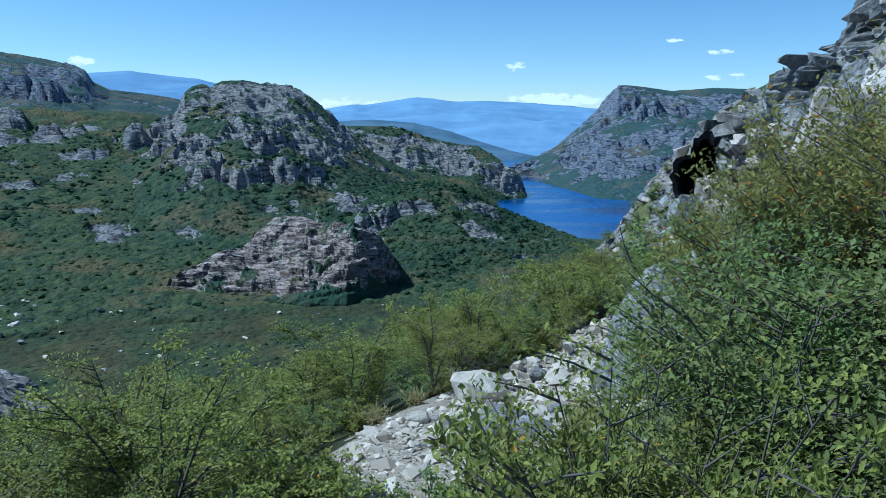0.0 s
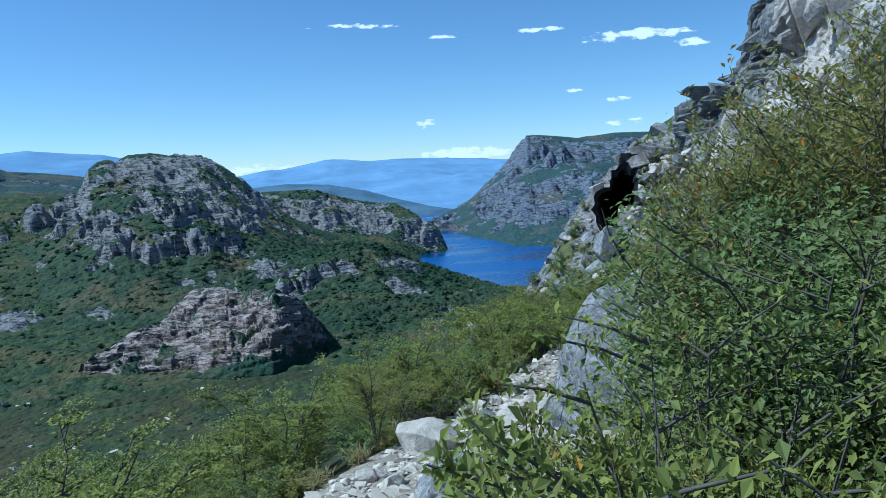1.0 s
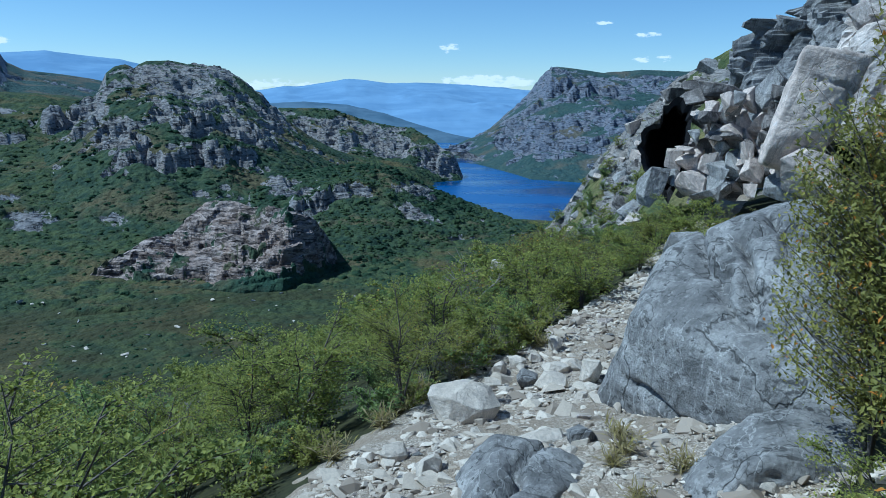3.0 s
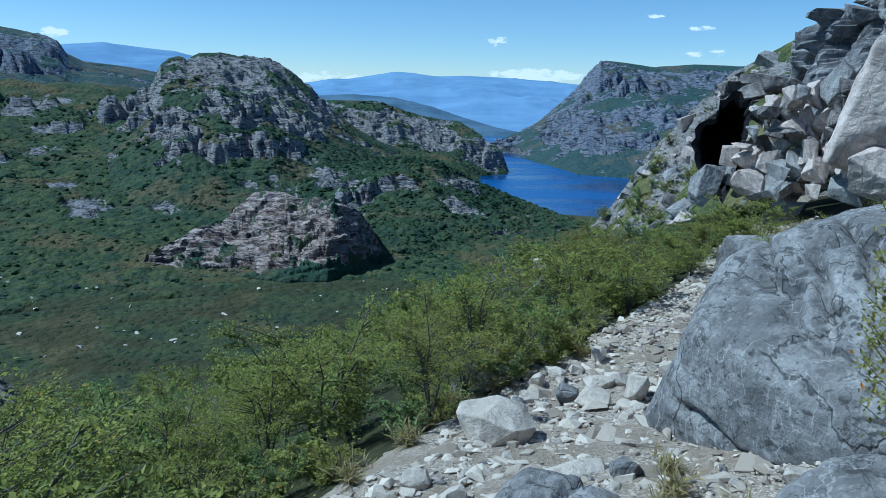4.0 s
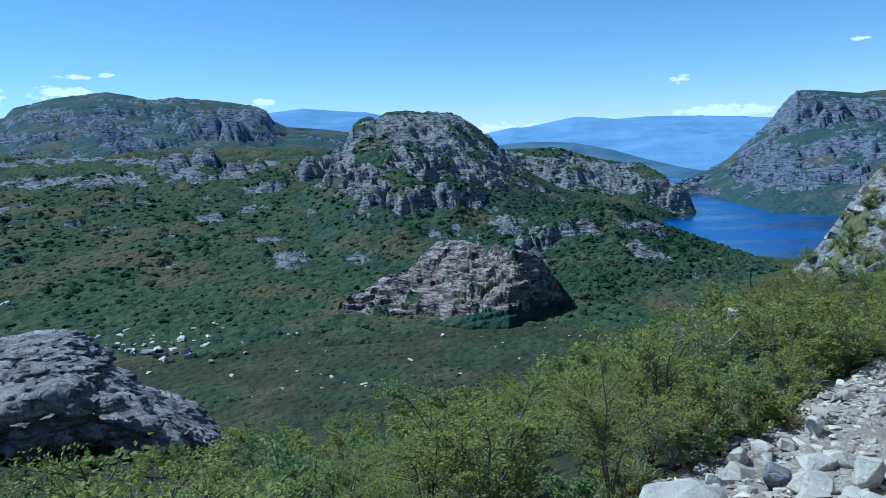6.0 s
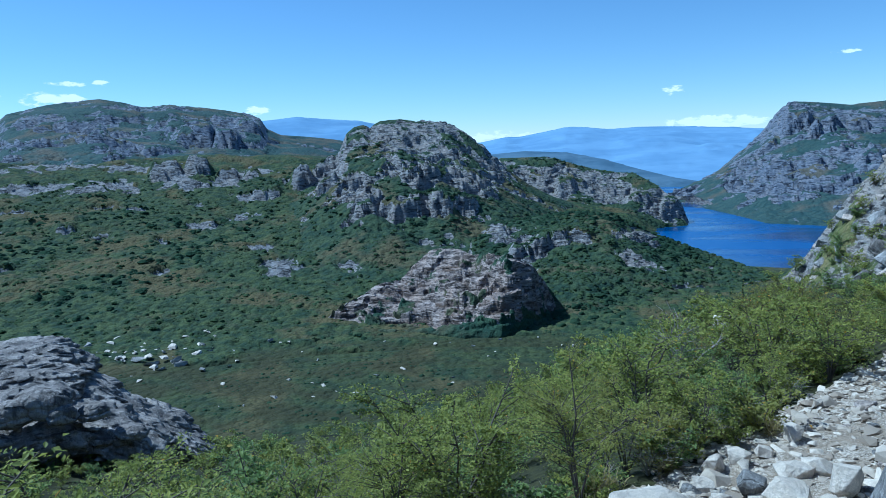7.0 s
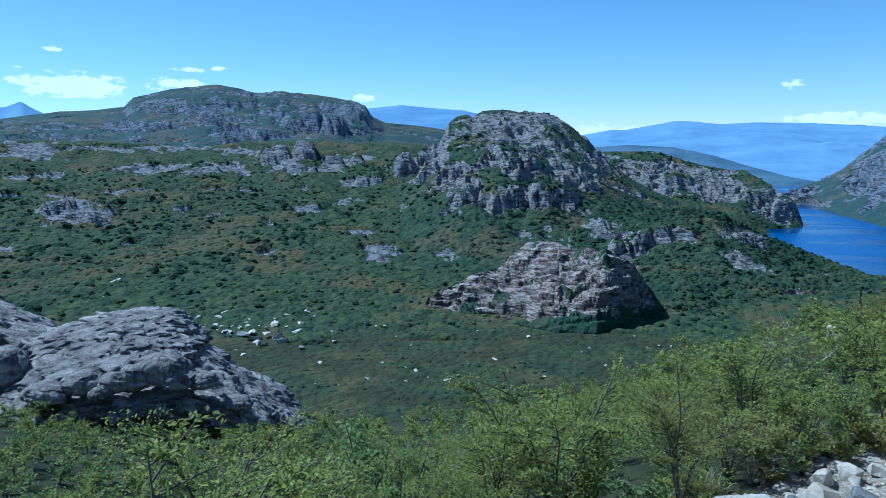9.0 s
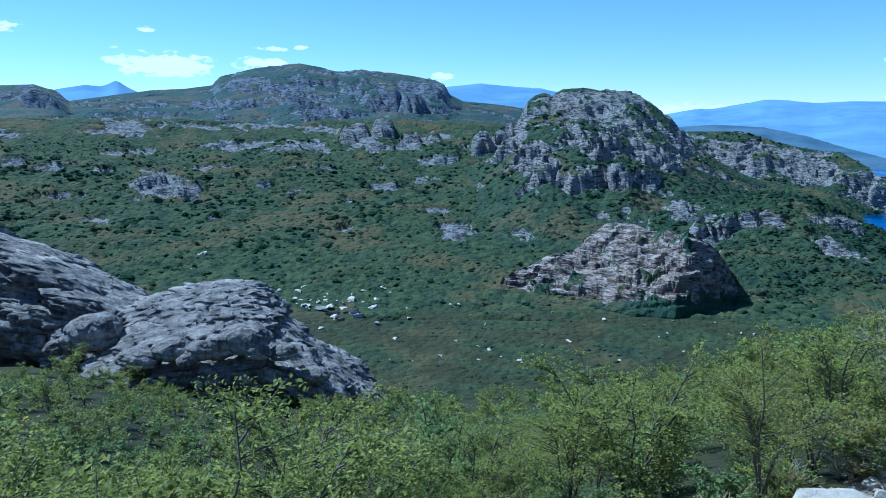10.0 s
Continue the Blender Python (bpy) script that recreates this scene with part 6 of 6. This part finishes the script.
def trail_margin():
    """Low growth along the trail's downhill edge."""
    rng = random.Random(123)
    KINDS["low"] = [shrub(961, "low green undergrowth at the edge of the trail", LEAF_BEECH, height=0.42, spread=0.34, stems=9, leaves=1300, leaf=0.032, upright=0.2, layered=0.6, twigs=4, thick=0.006),
                    shrub(962, "low dark undergrowth at the edge of the trail", LEAF_DARK, height=0.36, spread=0.3, stems=9, leaves=1100, leaf=0.03, upright=0.3, layered=0.4, twigs=4, thick=0.006)]
    cx, cy, half, nx, ny, u = TRAIL_LINE
    i = 100
    while i < len(u) - 150:
        off = half[i] + rng.uniform(0.1, 0.6) - 0.4 * float(smooth(3.6, 4.6, cy[i]) * (1 - smooth(6.5, 7.5, cy[i]))) + 0.55 * float(smooth(-1, 2.5, cy[i]) * (1 - smooth(3.8, 6, cy[i])))
        plant("low", rng.choice((0, 1)), cx[i] - nx[i] * off, cy[i] - ny[i] * off, rng.uniform(0.6, 1.3), rng.uniform(0, 360))
        i += rng.randrange(4, 8)
trail_margin()
# shrubs that crowd the trail from above, on its uphill side
KINDS["tall"] = [shrub(935, "tall dark green leafy shrub crowding the trail", LEAF_DARK, height=1.8, spread=0.46, stems=13, leaves=13000, leaf=0.025, upright=0.4, layered=0.75, twigs=17, thick=0.009, tight=0.12),
                 shrub(936, "spreading green beech shrub leaning over the trail", LEAF_BEECH, height=1.25, spread=0.52, stems=12, leaves=12500, leaf=0.024, upright=0.15, layered=0.93, twigs=18, thick=0.009, tight=0.12)]
BUSHES = [("tall", 0, 1.08, -0.26, 1.0, 30), ("tall", 1, 0.76, -0.34, 0.95, 70), ("tall", 1, 0.58, -1.0, 0.80, 200, 1.6), ("tall", 1, 0.50, -0.92, 0.70, 310, 1.75), ("tall", 1, 0.48, -1.12, 0.64, 120, 1.8), ("tall", 1, 0.74, -0.45, 0.8, 95), ("tall", 1, 1.05, 0.28, 0.66, 20), ("tall", 0, 1.36, 0.16, 1.0, 160), ("tall", 1, 0.95, -0.75, 0.98, 140), ("tall", 1, 1.05, -1.45, 0.9, 10), ("tall", 0, 1.62, -0.1, 1.0, 75), ("tall", 0, 2.3, -0.8, 1.15, 10),
          ("tall", 1, 1.30, 0.34, 0.66, 260), ("tall", 0, 1.6, -0.85, 0.95, 310), ("tall", 0, 2.6, 0.3, 1.1, 50), ("near", 1, 1.72, 1.32, 0.42, 120), ("near", 2, 0.75, -2.1, 0.6, 20)]
for kind, i, x, y, s, turn, *tall in BUSHES:
    plant(kind, i, x, y, s, turn, squash=tall[0] if tall else 1.0)
for x, y, s in ((-0.38, 1.3, 1.1), (-0.62, 1.55, 1.3), (-0.15, 1.25, 1.0), (-0.72, 1.15, 1.1), (-0.85, 1.75, 1.3), (0.15, 1.3, 0.9), (-0.45, 1.75, 1.0), (0.42, 1.15, 0.9), (-0.1, 1.55, 0.7)):
    plant("low", 0 if x < -0.3 else 1, x, y, s, x * 500)
tall_heath = shrub(931, "tall olive brown heath shrub with a few orange leaves", LEAF_HEATH, height=1.75, spread=0.38, stems=22, leaves=20000, leaf=0.029, upright=0.8, layered=0.0, twigs=16, slim=0.5, thick=0.006, tight=0.10)
KINDS["heath"] = [tall_heath]
for x, y, s, turn in ((1.56, 0.66, 1.05, 0), (1.95, 0.55, 1.15, 130), (2.4, 0.75, 1.2, 250), (2.65, 1.45, 1.25, 60), (3.0, 0.5, 1.3, 190), (3.3, 1.5, 1.25, 300), (2.1, 1.35, 0.9, 20), (3.7, 0.6, 1.4, 100), (3.2, -0.5, 1.35, 280),
                      (4.2, 1.6, 1.4, 200), (3.9, 2.6, 1.1, 30), (2.3, 2.25, 1.1, 80), (2.65, 2.15, 1.25, 150), (2.5, 1.8, 1.1, 240)):
    plant("heath", 0, x, y, s, turn)
flame = shrub(941, "small sprig of orange turned leaves among green shrubs", LEAF_FLAME, height=0.35, spread=0.16, stems=3, leaves=46, leaf=0.034, upright=0.5, layered=0.2, twigs=3, thick=0.004)
KINDS["flame"] = [flame]
for x, y, z, s in ((1.28, -0.28, 0.55, 0.6), (1.45, 0.05, 0.35, 0.5), (1.75, 0.5, 1.15, 0.7), (1.9, 0.72, 0.95, 0.6), (2.2, 0.35, 1.35, 0.8), (2.1, -0.6, 1.45, 0.8), (2.6, 0.0, 1.6, 0.8), (0.62, -0.75, 0.1, 0.8)):
    ob = plant("flame", 0, x, y, s, x * 700)
    ob.location.z += z
# heath and green shrubs between the trail and the fallen blocks
rng_b = random.Random(55)
for b, d, i, s in ((9.5, 13.5, 3, 0.75), (11, 14.6, 3, 0.85), (12, 12.6, 1, 0.7), (12.6, 16.5, 3, 0.95), (13.6, 14.4, 3, 0.8), (14.2, 17.2, 3, 1.0), (15.2, 15.6, 3, 0.9), (15.8, 17.6, 1, 0.8), (16.6, 16.4, 3, 0.85), (14.8, 18.6, 3, 1.1), (17.6, 14.4, 3, 0.7), (13.2, 18.4, 3, 1.1), (16.2, 18.4, 3, 0.9), (10.4, 16.4, 3, 0.8)):
    plant("mid", i, d * math.sin(radians(b)), d * math.cos(radians(b)), s, rng_b.uniform(0, 360))
for b, d, kind, i, s in ((20, 11.2, "mid", 0, 0.9), (22, 11.8, "mid", 0, 1.0), (24, 11.5, "mid", 1, 1.05), (26, 11.4, "mid", 0, 1.1), (28, 11.2, "mid", 1, 1.1), (30, 10.8, "mid", 3, 1.0), (32, 10.5, "mid", 3, 0.9),
                         (18, 12.5, "mid", 3, 0.9), (16, 13.2, "mid", 3, 0.95), (19.5, 13.4, "mid", 1, 0.9), (23, 10.4, "mid", 0, 0.8), (29.5, 9.6, "mid", 0, 0.9), (33, 9.4, "mid", 0, 0.9),
                         (36, 9.2, "mid", 3, 1.0), (35, 11.2, "mid", 3, 1.0), (38, 10.8, "mid", 3, 1.1), (31, 8.6, "mid", 1, 0.8), (21, 14.8, "mid", 2, 1.0), (19.6, 15.6, "mid", 2, 1.1), (17.8, 15.5, "mid", 3, 0.9)):
    plant(kind, i, d * math.sin(radians(b)), d * math.cos(radians(b)), s * (0.55 if b < 25 else 0.62), rng_b.uniform(0, 360))
KINDS["grass"] = [shrub(971, "dry straw-coloured grass tuft at the boulder's foot", LEAF_STRAW, height=0.15, spread=0.10, stems=9, leaves=190, leaf=0.085, upright=0.9, layered=0.0, twigs=2, thick=0.002, slim=0.09)]
for x, y, s in ((1.42, 3.15, 1.0), (1.30, 2.95, 0.8), (1.62, 2.75, 0.9), (1.25, 2.45, 0.7), (1.55, 3.55, 0.9), (1.86, 6.9, 1.0), (0.05, 4.6, 1.1), (0.45, 5.6, 1.2), (0.9, 6.2, 1.2), (1.4, 6.9, 1.2), (-0.3, 3.9, 1.1), (0.2, 5.15, 1.2)):
    plant("grass", 0, x, y, s * 1.2, x * 900)
snag = shrub(951, "thin half-dead shrub with bare grey twigs", LEAF_DARK, BARK_DRY, height=1.9, spread=0.9, stems=7, leaves=260, leaf=0.05, upright=0.5, layered=0.3, twigs=8, thick=0.03)
KINDS["snag"] = [snag]
for x, y, s in ((1.15, 6.75, 0.36), (1.75, 7.35, 0.32), (0.35, 5.75, 0.34), (2.3, 7.95, 0.3), (0.78, 6.2, 0.34), (0.95, 6.45, 0.3), (0.05, 5.1, 0.3), (1.45, 7.1, 0.3)):
    plant("snag", 0, x, y, s, x * 90, squash=0.6)
for b, d, s in ((-35.2, 21, 1.0), (-21, 10.5, 0.7), (-16.5, 8.8, 0.65), (8.6, 11.5, 0.8), (-42, 17, 0.7)):
    plant("snag", 0, d * math.sin(radians(b)), d * math.cos(radians(b)), s, b * 40)


# ---------------------------------------------------------------- scrub and boulders across the valley
def crowns(name, spots, mat, label, category, seed):
    """Many small uneven crowns in one mesh: x, y, z, width, height."""
    rng = np.random.default_rng(seed)
    n, k = len(spots), 6
    ring = [(1.0, 0.0), (0.66, 0.66)]
    a = np.linspace(0, 2 * math.pi, k, endpoint=False)
    unit = np.concatenate([np.stack([r * np.cos(a + 0.45 * i), r * np.sin(a + 0.45 * i), np.full(k, h)], 1) for i, (r, h) in enumerate(ring)] + [[[0, 0, 1.0]]])
    m = len(unit)
    shape = unit[None] * (1 + rng.normal(0, 0.20, (n, m, 1))) + rng.normal(0, 0.06, (n, m, 3))
    spots = np.asarray(spots)
    verts = shape * np.stack([spots[:, 3] / 2, spots[:, 3] / 2, spots[:, 4]], 1)[:, None] + spots[:, None, :3] - np.array([0, 0, 0.25])
    tri = []
    for i in range(1):
        for j in range(k):
            p, q, r, s = i * k + j, i * k + (j + 1) % k, (i + 1) * k + (j + 1) % k, (i + 1) * k + j
            tri += [(p, q, r), (p, r, s)]
    tri += [(k + j, k + (j + 1) % k, m - 1) for j in range(k)]
    faces = (np.array(tri)[None] + (np.arange(n) * m)[:, None, None]).reshape(-1, 3)
    ob = mesh_object(name, verts.reshape(-1, 3), faces, mat)
    return tagged(ob, label, category, kind="stuff")


def sample_surface(surface, count, rng, near, far, rock_limit=0.34, left=-70, right=14):
    b, dd, z, rock = surface
    b2 = np.broadcast_to(np.asarray(b)[:, None], dd.shape)
    area = np.abs(np.gradient(dd, axis=1)) * dd * np.abs(np.gradient(b2, axis=0))
    ok = (dd > near) & (dd < far) & (rock < rock_limit) & (b2 > left) & (b2 < right)
    weight = np.where(ok, area, 0).ravel()
    if weight.sum() <= 0:
        return np.zeros((0, 3))
    i = rng.choice(weight.size, count, p=weight / weight.sum())
    bb, d = b2.ravel()[i] + rng.uniform(-0.1, 0.1, count), dd.ravel()[i] * (1 + rng.uniform(-0.003, 0.003, count))
    return np.stack([d * np.sin(np.radians(bb)), d * np.cos(np.radians(bb)), z.ravel()[i]], 1)


def far_scrub():
    rng = np.random.default_rng(7)
    light, dark = [], []
    wanted = [(SURFACES["near"], 2600, 225, 334), (SURFACES["far"], 9000, 334, 820), (LANDFORMS["hill"], 2200, 430, 800), (LANDFORMS["spur"], 2600, 380, 600), (LANDFORMS["headland"], 400, 780, 1000)]
    for surface, count, near, far in wanted:
        p = sample_surface(surface, count, rng, near, far)
        over = p[:, 2] > LAKE_LEVEL + 1.5
        p = p[over]
        d = np.hypot(p[:, 0], p[:, 1])
        wood = fbm(p[:, 0] / 55, p[:, 1] / 55, octaves=3, seed=91)
        meadow = smooth(345, 400, d)
        keep = rng.uniform(0, 1, len(p)) < 0.8 + 0.2 * meadow
        size = (1.5 + 3.0 * rng.uniform(0, 1, len(p)) ** 1.6) * (0.75 + 0.5 * smooth(-0.1, 0.4, wood)) * (0.42 + 0.58 * meadow)
        rows = np.column_stack([p, size * 1.4, size * 0.36])[keep]
        w = wood[keep]
        more = rows.copy()
        more[:, 0] += rng.normal(0, 0.34, len(rows)) * rows[:, 3]
        more[:, 1] += rng.normal(0, 0.34, len(rows)) * rows[:, 3]
        more[:, 3:] *= rng.uniform(0.45, 0.8, (len(rows), 1))
        rows, w = np.concatenate([rows, more]), np.concatenate([w, w])
        light.append(rows[w < 0.02])
        dark.append(rows[w >= 0.02])
    crowns("scrub", np.concatenate(light), CLUMP, "olive green scrub covering the far slopes", "scrub", 11)
    crowns("woods", np.concatenate(dark), CLUMP_DARK, "dark green low woods in the hollows", "woods", 12)


far_scrub()


def near_scrub():
    """Low shrubs on the steep ground below the brow and among the crags."""
    rng = np.random.default_rng(8)
    p = sample_surface(SURFACES["near"], 2600, rng, 56, 120, 2.0, -75, 24)
    size = 1.0 + 0.9 * rng.uniform(0, 1, len(p))
    crowns("scrub", np.column_stack([p, size * 1.2, size]), CLUMP, "green scrub below the brow of the slope", "scrub", 13)


near_scrub()


def valley_boulders():
    rng = random.Random(17)
    shapes = [hull_mesh("boulder", 700 + i, (0.6, 0.42, 0.20 + 0.03 * i), 12, 0.0, (ROCK_PALE, ROCK_PALE, ROCK_GREY)[i % 3]) for i in range(6)]
    for i in range(140):
        if i < 84:
            b, el, size = rng.gauss(-33.2, 3.0), rng.gauss(-14.4, 0.6), 1.2 + 5.0 * rng.random() ** 2
        elif i < 92:
            b, el, size = rng.uniform(-50, -42), rng.uniform(-12, -10), rng.uniform(2, 4)
        else:
            b, el, size = rng.uniform(-36, 2), -rng.uniform(14.0, 19.0), rng.uniform(1.0, 3.2)
        d = min((EYE - FLOOR_LEVEL) / math.tan(radians(-el)), 470)
        x, y = d * math.sin(radians(b)), d * math.cos(radians(b))
        ob = new("boulder", shapes[i % 6])
        ob.matrix_world = pose(x, y, ground_at(x, y) + size * 0.10 + (1.3 if d > 352 else 0.0), rng.uniform(-12, 12), rng.uniform(-12, 12), rng.uniform(0, 360)) @ Matrix.Diagonal((size * rng.uniform(0.8, 1.7), size, size, 1))
        tagged(ob, "pale boulder lying on the valley floor", "boulder", "boulders on the valley floor")


valley_boulders()
